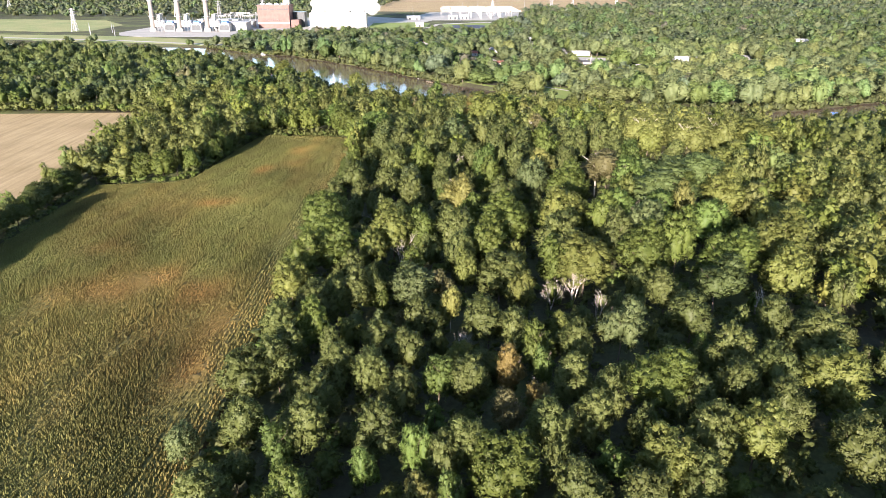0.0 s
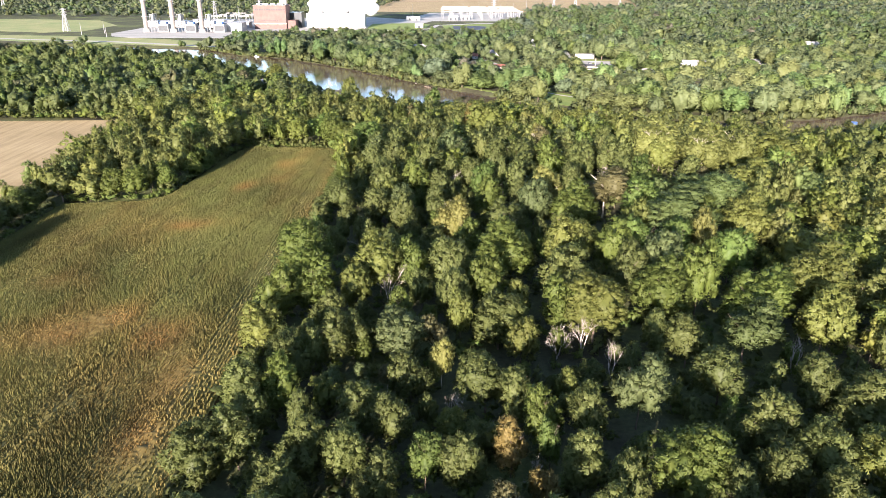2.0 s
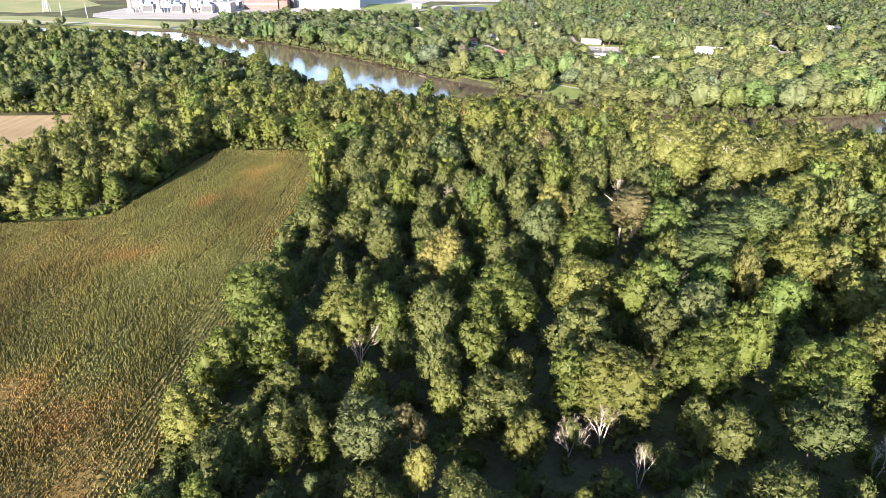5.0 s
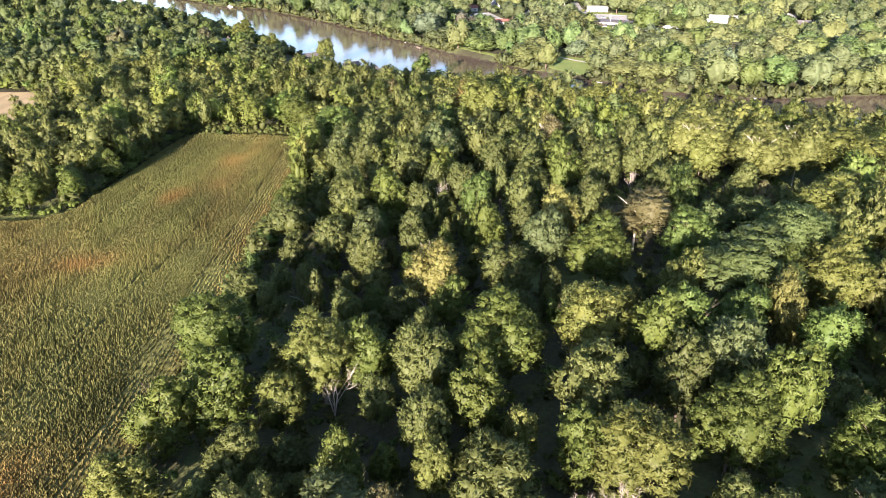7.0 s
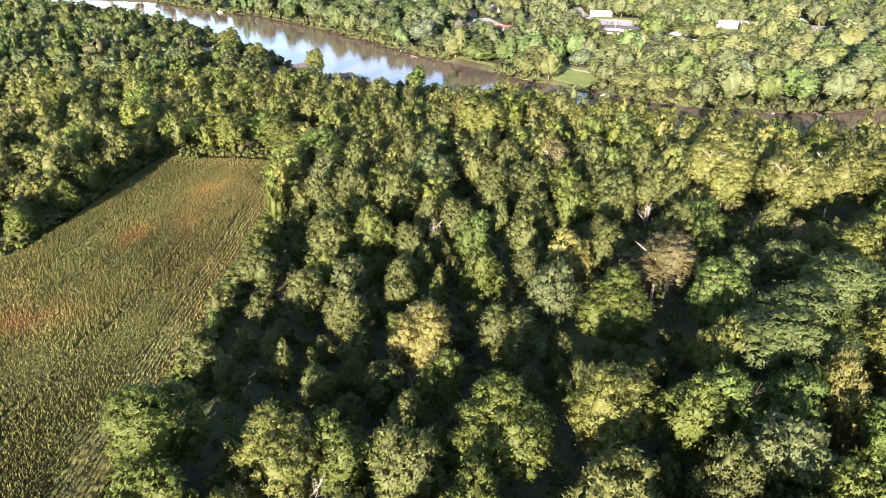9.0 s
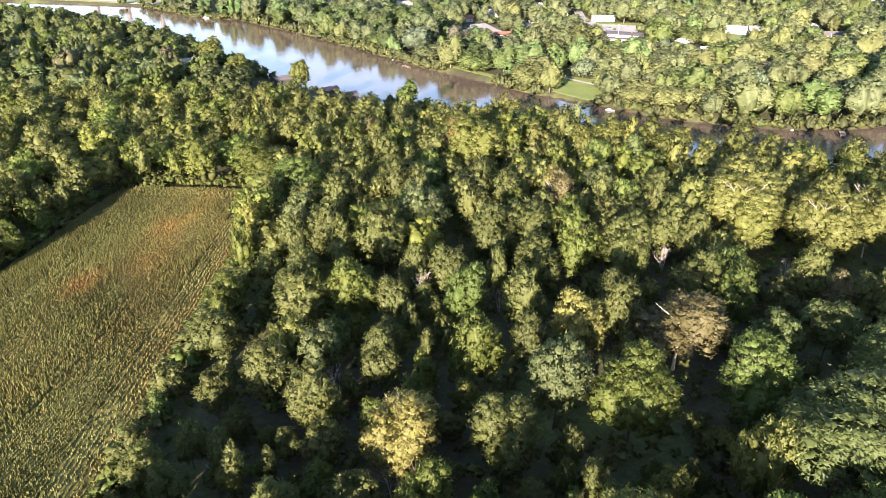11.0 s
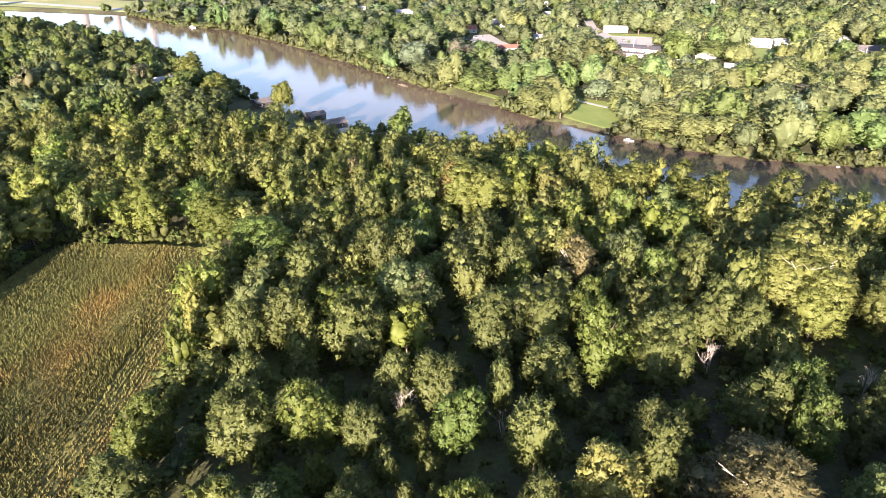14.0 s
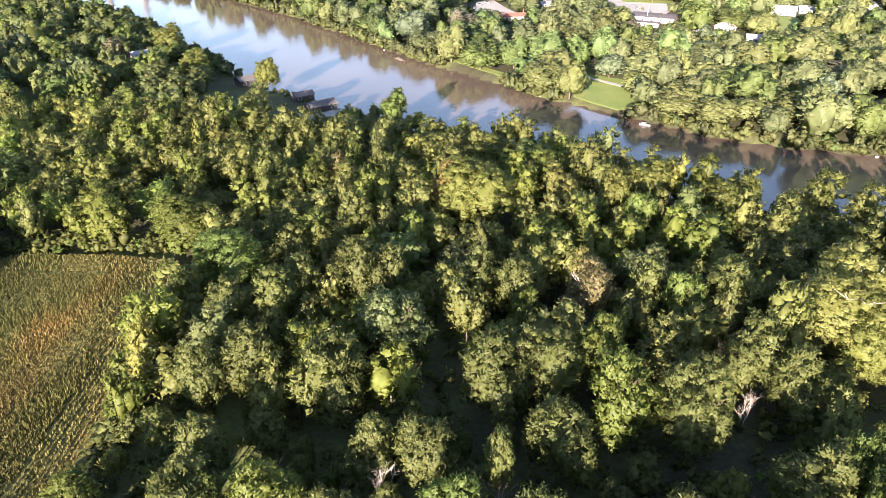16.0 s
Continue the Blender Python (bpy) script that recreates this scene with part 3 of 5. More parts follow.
MAPLES_NORTH = [(91, 255, 6, 24), (50, 272, 8.4, 24), (20, 291, 5.8, 22), (-19, 314, 3.2, 18), (-42, 315, 5.5, 17), (-10, 316, 6.1, 22), (-141, 320, 5, 15), (-132, 321, 5.4, 16), (-122, 331, 4.8, 15), (51, 340, 6.2, 24), (-117, 352, 4.2, 14), (49, 354, 5.1, 23), (-117, 368, 4.6, 15), (35, 369, 3.7, 19), (-54, 414, 9, 19), (-60, 419, 7, 18), (-24, 442, 5.3, 20), (49, 454, 6.9, 19)]
GOLDS_SOUTH = [(42, 106, 5.4, 18), (62, 115, 5.2, 17), (87, 135, 6.9, 18), (22, 182, 4.3, 16), (100, 187, 6.7, 21), (-45, 189, 5.5, 16), (7, 194, 3.4, 18), (43, 196, 8.7, 22), (23, 203, 3.2, 17), (108, 209, 10.6, 25), (-23, 213, 4.7, 17), (-17, 223, 7.7, 23), (42, 236, 8.6, 25), (67, 253, 4.9, 24)]
GOLDS_NORTH = [(107, 258, 8.4, 25), (-21, 293, 4.8, 19), (127, 304, 11.4, 24), (162, 355, 12.8, 24), (106, 358, 8.7, 22), (26, 427, 11.4, 26), (102, 430, 7.9, 20), (68, 436, 5.4, 19), (79, 441, 7.7, 20), (22, 441, 7, 20), (29, 462, 8, 19), (-70, 570, 5.5, 18), (-111, 589, 8, 17), (-143, 643, 9, 18)]
BLUES = [(-52, 115, 3.1, 12), (-8, 183, 6.5, 17), (45, 157, 5.5, 19), (36, 277, 6, 24), (69, 224, 7.2, 24), (-14, 291, 4.7, 17), (7, 362, 7.2, 23), (65, 386, 5.5, 21)]
YELLOWS = [(-4, 100, 3, 12), (2, 173, 2.9, 15), (6, 263, 7.3, 22), (44, 297, 6.1, 23), (86, 239, 4.2, 25), (50, 380, 3.9, 22)]
LIMES = [(2, 99, 2.7, 14), (-5, 111, 3, 16), (-15, 108, 2.9, 13), (-32, 113, 3.3, 14), (-1, 137, 3.5, 15), (24, 143, 2.6, 14), (66, 237, 6.6, 23), (76, 238, 6.4, 24), (76, 276, 7.4, 25), (93, 233, 6.5, 22), (87, 323, 3.7, 22), (19, 316, 5.5, 21), (86, 314, 4.8, 21), (-37, 392, 9.6, 22), (72, 375, 4.5, 21), (72, 420, 4.4, 20), (-7, 519, 6.5, 18)]
BROWNS = [(14, 123, 3.5, 14), (0, 186, 3.5, 14), (67, 298, 10.3, 23), (113, 316, 3.6, 17), (50, 375, 5.8, 22)]
ORANGES = [(21, 130, 2.8, 12), (16, 141, 3.6, 14), (16, 433, 5.3, 22)]
WALNUTS = [(79, 184, 7.2, 19), (84, 258, 13.1, 27), (105, 277, 9.6, 27), (87, 294, 5.1, 19), (101, 298, 6.1, 20), (47, 465, 7, 18)]
SYCAMORES = [(106, 366, 13, 29), (125, 352, 10.5, 28), (142, 356, 9.5, 28)]
WOOD = {"maple": MAPLES_SOUTH + MAPLES_NORTH, "olive": OLIVES_SOUTH + OLIVES_CLEARING + OLIVES_GLADE + OLIVES_MIDDLE + OLIVES_NORTH, "gold": GOLDS_SOUTH + GOLDS_NORTH,
        "blue": BLUES, "yellow": YELLOWS, "lime": LIMES, "brown": BROWNS, "orange": ORANGES, "walnut": WALNUTS, "sycamore": SYCAMORES}
for kind_name, spots in WOOD.items():
    for x, y, r, h in spots:
        plant(kind_name, x, y, r, h)


def scatter(poly_test, x0, x1, y0, y1, step, rmin, rmax, seed, overlap=0.74, power=1.6):
    """Spots for trees on a shaken grid that keep clear of each other."""
    g = np.random.default_rng(seed)
    xs, ys = np.meshgrid(np.arange(x0, x1, step), np.arange(y0, y1, step))
    xs = (xs + g.uniform(-0.5, 0.5, xs.shape) * step).ravel()
    ys = (ys + g.uniform(-0.5, 0.5, ys.shape) * step).ravel()
    rs = rmin + (rmax - rmin) * g.random(xs.size) ** power
    ok = poly_test(xs, ys)
    cell, grid = 12.0, {}
    for px, py, pr in PLACED:
        grid.setdefault((int(px // cell), int(py // cell)), []).append((px, py, pr))
    res = []
    order = np.argsort(-rs)
    for i in order:
        if not ok[i]:
            continue
        x, y, r = xs[i], ys[i], rs[i]
        cx, cy = int(x // cell), int(y // cell)
        if any(math.hypot(x - q[0], y - q[1]) < overlap * (r + q[2]) for a in (-2, -1, 0, 1, 2) for b in (-2, -1, 0, 1, 2) for q in grid.get((cx + a, cy + b), ())):
            continue
        grid.setdefault((cx, cy), []).append((x, y, r))
        res.append((x, y, r))
    return res


def dry(xs, ys, margin=3.0):
    d = np.minimum(distance_to_line(xs, ys, FAR_LINE), distance_to_line(xs, ys, NEAR_LINE))
    return ~inside(xs, ys, RIVER) & (d > margin)


WOOD_NEAR = [(-46, 0), (-46, 402), (-60, 415), (-98, 415), (-111, 411), (-115, 376), (-118, 348), (-122, 327), (-128, 319), (-146, 315), (-162, 313), (-163, 0), (-174, 0), (-175, 300), (-178, 400), (-188, 496),
             (-1400, 486), (-1400, 1060), (-800, 945), (-400, 885), (-300, 820), (-200, 735), (-118, 630), (-48, 560), (55, 486), (130, 436), (230, 422),
             (304, 446), (390, 490), (520, 560), (900, 780), (900, 0)]


# glades that lie in deep shade: x, y, radius
GAPS = [(-36, 273, 7), (-33, 244, 7), (66, 287, 12), (76, 285, 8), (28, 225, 6), (-19, 210, 6), (-6, 211, 6), (117, 329, 9), (11, 367, 8), (15, 358, 9), (14, 325, 6), (-24, 346, 7),
        (77, 342, 7), (27, 281, 6), (-35, 201, 5), (0, 257, 5), (33, 182, 6), (130, 273, 9), (169, 321, 9), (127, 338, 9), (-28, 116, 6), (49, 123, 5), (40, 180, 6), (102, 186, 6), (108, 346, 11), (128, 336, 11), (143, 341, 9), (116, 372, 6), (152, 372, 8)]


def near_wood(xs, ys):
    ok = inside(xs, ys, WOOD_NEAR) & dry(xs, ys, 2.5)
    gap = np.array([noise.noise((x / 17.0, y / 17.0, 4.2)) for x, y in zip(xs, ys)])
    for hx, hy, hr in ((-153, 628, 11), (-148, 612, 9), (-142, 600, 7), (-41, 545, 9), (-46, 534, 8), (-42, 526, 6), (-54, 560, 6), (-84, 585, 7)):
        ok &= np.hypot(xs - hx, ys - hy) > hr + 3
    for hx, hy, hr in GAPS:
        ok &= np.hypot(xs - hx, ys - hy) > hr
    return ok & (gap > -0.55)


# the tree line between the two fields
for ty in np.arange(92, 312, 5.6):
    r = rng.uniform(3.6, 5.6)
    # south of 236: unseen trees, made tall for the shadow thrown on the maize
    h = rng.uniform(19, 23) if ty < 236 else 8.5 + (ty - 236) * 0.06 + rng.uniform(0, 2.5)
    plant(str(rng.choice(["olive", "maple", "walnut"], p=[0.6, 0.3, 0.1])), -168 + rng.uniform(-2, 2), ty + rng.uniform(-2, 2), r, h)

# the wood's nearest trees, as things of their own
spots = scatter(near_wood, -48, 112, 92, 345, 5.0, 2.0, 3.8, 11, 1.06)
spots.sort(key=lambda s: abs(s[0] - 12) + 0.5 * abs(s[1] - 240))
names, weights = ["olive", "maple", "gold", "lime", "blue", "brown"], [0.66, 0.20, 0.07, 0.03, 0.03, 0.01]
for x, y, r in spots[:90]:
    plant(str(rng.choice(names, p=weights)), x, y, r, (5.0 + 1.8 * r + rng.normal(0, 1.5)) * canopy(x, y))
REST = spots[90:]


def joined(name, spots, clumps, sprays, leaf, size, seed, kinds, probs, label, category, hfun, variants=3, trunks=True, limit=None, skirt=None, gain=(1, 1, 1), solid=False, swell=1.0, leaves=M_WOODS):
    """Many trees in one mesh: each a turned, scaled copy of a few crowns, in its own colour."""
    g = np.random.default_rng(seed)
    base = {k: [clump_crown(k, np.random.default_rng(seed * 31 + j), clumps, sprays, leaf, size, skirt, solid) for j in range(variants)] for k in kinds}
    V, T, C, N, o = [], [], [], [], 0
    TV, TF, to = [], [], 0
    ring = np.array([(math.cos(a), math.sin(a)) for a in np.arange(5) * 2 * math.pi / 5])
    for x, y, r, *dip in spots:
        k = kinds[g.choice(len(kinds), p=probs)]
        v, t, c, nn = base[k][g.integers(variants)]
        h = hfun(r, g) * stand(x, y)
        if limit:
            h = min(h, limit(x, y))
        if h < 1.2:
            continue
        r = min(r * swell, 0.62 * h)
        a = g.uniform(0, 6.283)
        ca, sa = math.cos(a), math.sin(a)
        s = r / 0.30
        V.append(np.c_[(v[:, 0] * ca - v[:, 1] * sa) * s + x, (v[:, 0] * sa + v[:, 1] * ca) * s + y, v[:, 2] * h + (dip[0] if dip else 0.0)])
        N.append(np.c_[nn[:, 0] * ca - nn[:, 1] * sa, nn[:, 0] * sa + nn[:, 1] * ca, nn[:, 2] * s / h])
        T.append(t + o)
        o += len(v)
        tint = np.clip(g.normal(1.0, 0.12), 0.72, 1.30) * np.array([g.normal(1, 0.022), 1.0, g.normal(1, 0.035)])
        C.append(c * 0.94 * tint * np.array(gain))
        if trunks:
            lo = np.c_[ring * 0.055 * r + (x, y), np.full(5, -0.3)]
            hi = np.c_[ring * 0.025 * r + (x, y), np.full(5, h * 0.7)]
            TV.append(np.r_[lo, hi])
            i = np.arange(5)
            j = (i + 1) % 5
            TF.append(np.stack([i, j, j + 5, i + 5], 1) + to)
            to += 10
    ob = tagged(new(name, mesh_np(name, np.concatenate(V), np.concatenate(T), leaves, np.concatenate(C), False, np.concatenate(N))), label, category, kind="stuff")
    if trunks:
        tk = new("trunk", mesh_np("trunk", np.concatenate(TV), np.concatenate(TF), M_BARK))
        tk.parent = ob
        tagged(tk, kind="stuff")
    PLACED.extend(spots)
    return ob


K1, P1 = ["olive", "maple", "gold", "lime", "walnut", "blue", "brown"], [0.66, 0.22, 0.06, 0.03, 0.02, 0.007, 0.003]
tall = lambda r, g: float(np.clip(10.0 + 1.15 * r + g.normal(0, 2.4), 7, 24))
high = lambda r, g: float(np.clip(12.8 + 1.3 * r + g.normal(0, 2.4), 9, 26))
PLACED.extend(REST)
mid_spots = scatter(near_wood, -215, 200, 5, 520, 5.0, 2.6, 5.8, 21, 0.86)
for s in REST:
    PLACED.remove(s)
mid_spots = [q for q in mid_spots if not (-46 < q[0] < 112 and 90 < q[1] < 335)]
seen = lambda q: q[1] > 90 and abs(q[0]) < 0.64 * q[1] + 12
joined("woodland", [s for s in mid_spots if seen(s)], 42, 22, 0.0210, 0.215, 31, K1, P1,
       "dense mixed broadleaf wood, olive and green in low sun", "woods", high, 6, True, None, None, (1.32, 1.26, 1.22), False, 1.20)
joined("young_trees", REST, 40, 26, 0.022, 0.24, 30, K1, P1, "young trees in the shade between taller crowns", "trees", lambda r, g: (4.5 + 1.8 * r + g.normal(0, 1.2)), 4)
# trees out of view, added coarsely for the shadows they cast into the wood
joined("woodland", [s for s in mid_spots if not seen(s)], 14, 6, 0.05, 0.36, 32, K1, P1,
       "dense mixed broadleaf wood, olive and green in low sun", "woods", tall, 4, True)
left_spots = [q for q in scatter(near_wood, -760, -100, 410, 1010, 7.0, 3.6, 7.5, 41, 0.86) if -q[0] < 0.66 * q[1] + 60]
# slightly less red, more blue: distance haze put into the leaf colour
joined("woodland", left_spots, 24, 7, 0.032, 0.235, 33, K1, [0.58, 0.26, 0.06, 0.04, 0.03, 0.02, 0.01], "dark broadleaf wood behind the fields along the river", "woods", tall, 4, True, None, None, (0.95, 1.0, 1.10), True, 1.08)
right_spots = [q for q in scatter(near_wood, 195, 520, 150, 640, 7.0, 3.6, 7.5, 42, 0.86) if q[0] < 0.66 * q[1] + 60]
joined("woodland", right_spots, 22, 12, 0.034, 0.29, 34, K1, P1, "dense mixed broadleaf wood by the river bend", "woods", tall, 4, True, None, None, (1, 1, 1), True)

# low growth in the gaps and along the edges
low = lambda r, g: 0.5 + r * g.uniform(0.9, 2.1)
SAVED = list(PLACED)
PLACED.clear()
under = scatter(lambda xs, ys: inside(xs, ys, WOOD_NEAR) & dry(xs, ys, 2.5), -44, 140, 92, 450, 5.2, 1.2, 2.8, 61, 0.75)
edge = [(-48.0 + rng.uniform(-1.5, 2.5), y + rng.uniform(-1, 1), rng.uniform(1.4, 3.0) if y < 225 else rng.uniform(2.0, 4.2)) for y in np.arange(95, 398, 1.9)]
edge += [(x + rng.uniform(-1, 1), 413.5 + rng.uniform(-1.5, 3), rng.uniform(1.8, 4.2)) for x in np.arange(-108, -48, 1.3)]
edge += [(-110.5 - (411 - y) * 0.1 + rng.uniform(-2.5, 0.0), y + rng.uniform(-1, 1), rng.uniform(1.6, 3.6)) for y in np.arange(325, 412, 1.6)]
edge += [(-162 + rng.uniform(-2, 1.5), y + rng.uniform(-1, 1), rng.uniform(1.5, 3.0)) for y in np.arange(195, 312, 2.8)]
edge += [(x + rng.uniform(-1, 1), 316.5 + (x + 146) * 0.12 + rng.uniform(-1, 2), rng.uniform(1.5, 3.0)) for x in np.arange(-160, -122, 2.6)]
edge += [(x + rng.uniform(-1.5, 1.5), 491.0 + rng.uniform(-2, 5), rng.uniform(3.0, 5.5)) for x in np.arange(-560, -186, 2.6)]
bank_edge = []
for bx, by in FAR_LINE:
    if -300 < bx < 480 and not (70 < bx < 98) and not (14 < bx < 42):
        bank_edge += [(bx + rng.uniform(-3.5, 3.5), by + rng.uniform(-1.6, 5.0), rng.uniform(1.6, 3.6), -1.9) for _ in range(6)]
for bx, by in NEAR_LINE:
    if -260 < bx < 420:
        bank_edge += [(bx + rng.uniform(-3, 3), by - rng.uniform(0.0, 4.0), rng.uniform(1.5, 3.2), -1.6) for _ in range(3)]
edge += [(-176 + rng.uniform(-2, 1.5), y + rng.uniform(-1, 1), rng.uniform(1.5, 3.0)) for y in np.arange(195, 400, 2.8)]
joined("undergrowth", under + edge, 6, 7, 0.055, 0.40, 38, ["shrub", "olive", "maple", "lime"], [0.45, 0.2, 0.2, 0.15], "low scrub and saplings under and beside the wood", "shrubs", low, 4, False)
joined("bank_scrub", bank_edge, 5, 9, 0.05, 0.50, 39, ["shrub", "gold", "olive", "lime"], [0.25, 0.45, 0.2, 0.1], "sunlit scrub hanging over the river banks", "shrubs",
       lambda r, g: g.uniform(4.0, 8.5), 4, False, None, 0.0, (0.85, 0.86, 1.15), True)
PLACED.clear()
PLACED.extend(SAVED)

# ---- across the river ----
CLEAR_LOTS = [(157, 745, 19), (150, 727, 12), (141, 806, 12), (162, 806, 12), (180, 806, 10), (142, 838, 9), (144, 865, 8), (147, 900, 8), (158, 830, 9), (134, 850, 11), (124, 848, 8),
    (170, 790, 10), (254, 768, 15), (274, 772, 9), (246, 738, 14), (232, 720, 11), (170, 688, 6), (196, 712, 8), (204, 680, 8), (243, 676, 8), (325, 742, 12), (60, 745, 11), (46, 768, 11)]
CLEAR_GARDENS = [(42, 790, 11), (31, 784, 10), (40, 812, 9), (31, 828, 10), (58, 857, 9), (107, 907, 9), (60, 639, 7), (-28, 922, 12), (-75, 941, 10), (127, 1012, 12), (90, 560, 16),
    (100, 572, 13), (96, 586, 11), (117, 979, 10), (88, 786, 8), (251, 969, 9), (303, 1013, 9), (330, 788, 7), (428, 935, 8), (472, 962, 13), (421, 864, 9), (506, 924, 11), (531, 925, 11)]
CLEAR = CLEAR_LOTS + CLEAR_GARDENS
PLANT_AREA = [(-900, 1180), (-560, 1010), (-420, 955), (-285, 940), (-290, 1100), (-180, 1130), (-30, 1120), (60, 1140), (150, 1300), (190, 1660), (470, 1780), (600, 2600), (-100, 2600), (-160, 1700), (-560, 1420), (-900, 1420)]


SPOTS_NEAR = [(157, 745, 20), (148, 727, 12), (141, 806, 12), (162, 806, 12), (182, 806, 10), (142, 838, 9), (146, 880, 8), (158, 830, 9), (134, 850, 12), (150, 790, 14), (254, 768, 18),
    (276, 772, 10), (246, 738, 12), (232, 714, 10), (170, 688, 5), (196, 712, 7), (204, 680, 6), (243, 676, 6), (325, 742, 12), (60, 745, 10), (44, 775, 14), (31, 785, 10), (31, 828, 8)]
SPOTS_FAR = [(58, 857, 8), (107, 907, 8), (60, 639, 5), (-28, 925, 7), (117, 979, 8), (88, 786, 6), (251, 969, 8), (303, 1013, 8), (330, 788, 6), (428, 935, 6), (472, 962, 13),
    (421, 864, 8), (506, 924, 10), (531, 925, 9), (274, 556, 8), (-75, 945, 6), (96, 580, 14), (-75, 1200, 55), (45, 1210, 40), (-180, 1225, 50), (-300, 1170, 70), (-410, 1100, 60)]
HOUSE_SPOTS = SPOTS_NEAR + SPOTS_FAR


def open_height(x, y):
    """How tall a garden tree may be, so that the lots before the houses stay as open as they are."""
    most = 99.0
    for hx, hy, hw in HOUSE_SPOTS:
        dx, dy = hx - 14, hy - 180
        far = math.hypot(dx, dy)
        ux, uy = dx / far, dy / far
        along = (hx - x) * ux + (hy - y) * uy
        side = abs((hx - x) * uy - (hy - y) * ux)
        if -hw * 0.5 < along < 110 and side < hw * 0.8 + 1:
            most = min(most, 1.5 + max(0.0, along - hw * 0.3) * 118.0 / far)
    return most


def suburb(xs, ys):
    ok = dry(xs, ys, 0.8) & ~inside(xs, ys, PLANT_AREA)
    far = np.interp(xs, [p[0] for p in FAR_BANK], [p[1] for p in FAR_BANK])
    ok &= ys > far
    for cx, cy, cr in CLEAR:
        ok &= np.hypot(xs - cx, ys - cy) > cr
    return ok


K2, P2 = ["olive", "maple", "gold", "lime", "sycamore", "blue", "brown"], [0.38, 0.17, 0.32, 0.05, 0.04, 0.02, 0.02]
BANK_TREES = {"maple": [(33, 615, 11, 16), (151, 569, 9.3, 14), (212, 713, 11, 14), (236, 653, 9.7, 13), (-86, 797, 11, 14), (-35, 702, 11, 13), (-21, 732, 11, 14), (38, 629, 11, 15), (-136, 860, 11, 14), (69, 788, 11, 13), (202, 718, 11, 14)],
              "gold": [(62, 578, 11, 15), (85, 646, 11, 17), (102, 645, 11, 15), (126, 632, 11, 15), (106, 567, 8.6, 14), (116, 538, 11, 15), (129, 525, 10, 14), (144, 529, 10.1, 14), (174, 580, 9.6, 14), (165, 533, 9.6, 14), (178, 526, 11, 14), (179, 728, 11, 15), (125, 605, 11, 15)],
              "blue": [(99, 600, 7.9, 13)],
              "olive": [(153, 660, 11, 15), (141, 598, 11, 14), (230, 664, 10, 14), (-54, 732, 11, 14), (4, 651, 11, 13), (16, 761, 11, 13), (-107, 837, 11, 14), (212, 529, 10.7, 14), (155, 625, 11, 14), (90, 729, 11, 14)],
              "lime": [(186, 576, 8.1, 14)],
              "brown": [(205, 572, 11, 17)]}
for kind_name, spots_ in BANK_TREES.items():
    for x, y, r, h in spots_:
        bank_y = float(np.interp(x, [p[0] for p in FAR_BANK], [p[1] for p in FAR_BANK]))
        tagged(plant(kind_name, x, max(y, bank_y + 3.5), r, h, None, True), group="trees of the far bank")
GREENER = [0.40, 0.36, 0.06, 0.10, 0.01, 0.05, 0.02]
bank_spots = [q for q in scatter(suburb, -260, 520, 480, 860, 8.0, 5.4, 10.5, 51, 0.84) if q[0] < 0.66 * q[1] + 40]
# gains with raised blue: haze and front-lit brightness painted into the leaf colour
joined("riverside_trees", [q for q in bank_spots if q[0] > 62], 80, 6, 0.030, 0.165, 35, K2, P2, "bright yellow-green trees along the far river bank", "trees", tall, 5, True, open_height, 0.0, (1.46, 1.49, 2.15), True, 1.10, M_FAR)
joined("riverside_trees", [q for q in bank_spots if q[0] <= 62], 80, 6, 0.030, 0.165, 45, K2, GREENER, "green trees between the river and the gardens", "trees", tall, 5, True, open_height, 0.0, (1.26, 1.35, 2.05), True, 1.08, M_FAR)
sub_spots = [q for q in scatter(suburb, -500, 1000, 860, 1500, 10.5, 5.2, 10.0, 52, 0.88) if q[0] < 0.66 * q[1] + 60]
# garden trees farther off: haze put into their colour as well
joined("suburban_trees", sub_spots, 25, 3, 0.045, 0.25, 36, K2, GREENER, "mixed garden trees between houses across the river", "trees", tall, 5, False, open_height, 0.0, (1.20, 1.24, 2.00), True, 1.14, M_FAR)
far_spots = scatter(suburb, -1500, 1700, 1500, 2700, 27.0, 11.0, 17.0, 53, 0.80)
# strong blue gain in place of haze toward the horizon
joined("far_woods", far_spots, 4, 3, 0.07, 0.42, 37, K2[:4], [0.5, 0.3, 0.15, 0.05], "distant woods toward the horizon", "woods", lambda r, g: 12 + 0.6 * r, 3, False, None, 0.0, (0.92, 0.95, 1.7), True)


# ---- bare trees ----
def bare_tree_mesh(seed):
    g = np.random.default_rng(seed)
    bm = bmesh.new()

    def grow(p, d, length, r, depth):
        q = p + d * length
        add_bar(bm, p, q, r, r * 0.62, 6 if depth > 3 else 3)
        if depth == 0:
            return
        for k in range(3):
            nd = (d + Vector(g.normal(size=3)) * 0.36 + Vector((0, 0, 0.16))).normalized()
            grow(p.lerp(q, g.uniform(0.55, 1.0)), nd, length * g.uniform(0.55, 0.8), r * 0.5, depth - 1)

    stems = 2 + seed % 2
    for k in range(stems):
        lean = Vector((0.28 * math.cos(k * 6.28 / stems + seed), 0.28 * math.sin(k * 6.28 / stems + seed), 1)).normalized()
        grow(Vector((0, 0, -0.3)), lean, 5.0, 0.19, 4)
    me = bpy.data.meshes.new("bare_tree")
    bm.to_mesh(me)
    bm.free()
    me.materials.append(M_DEAD)
    return me


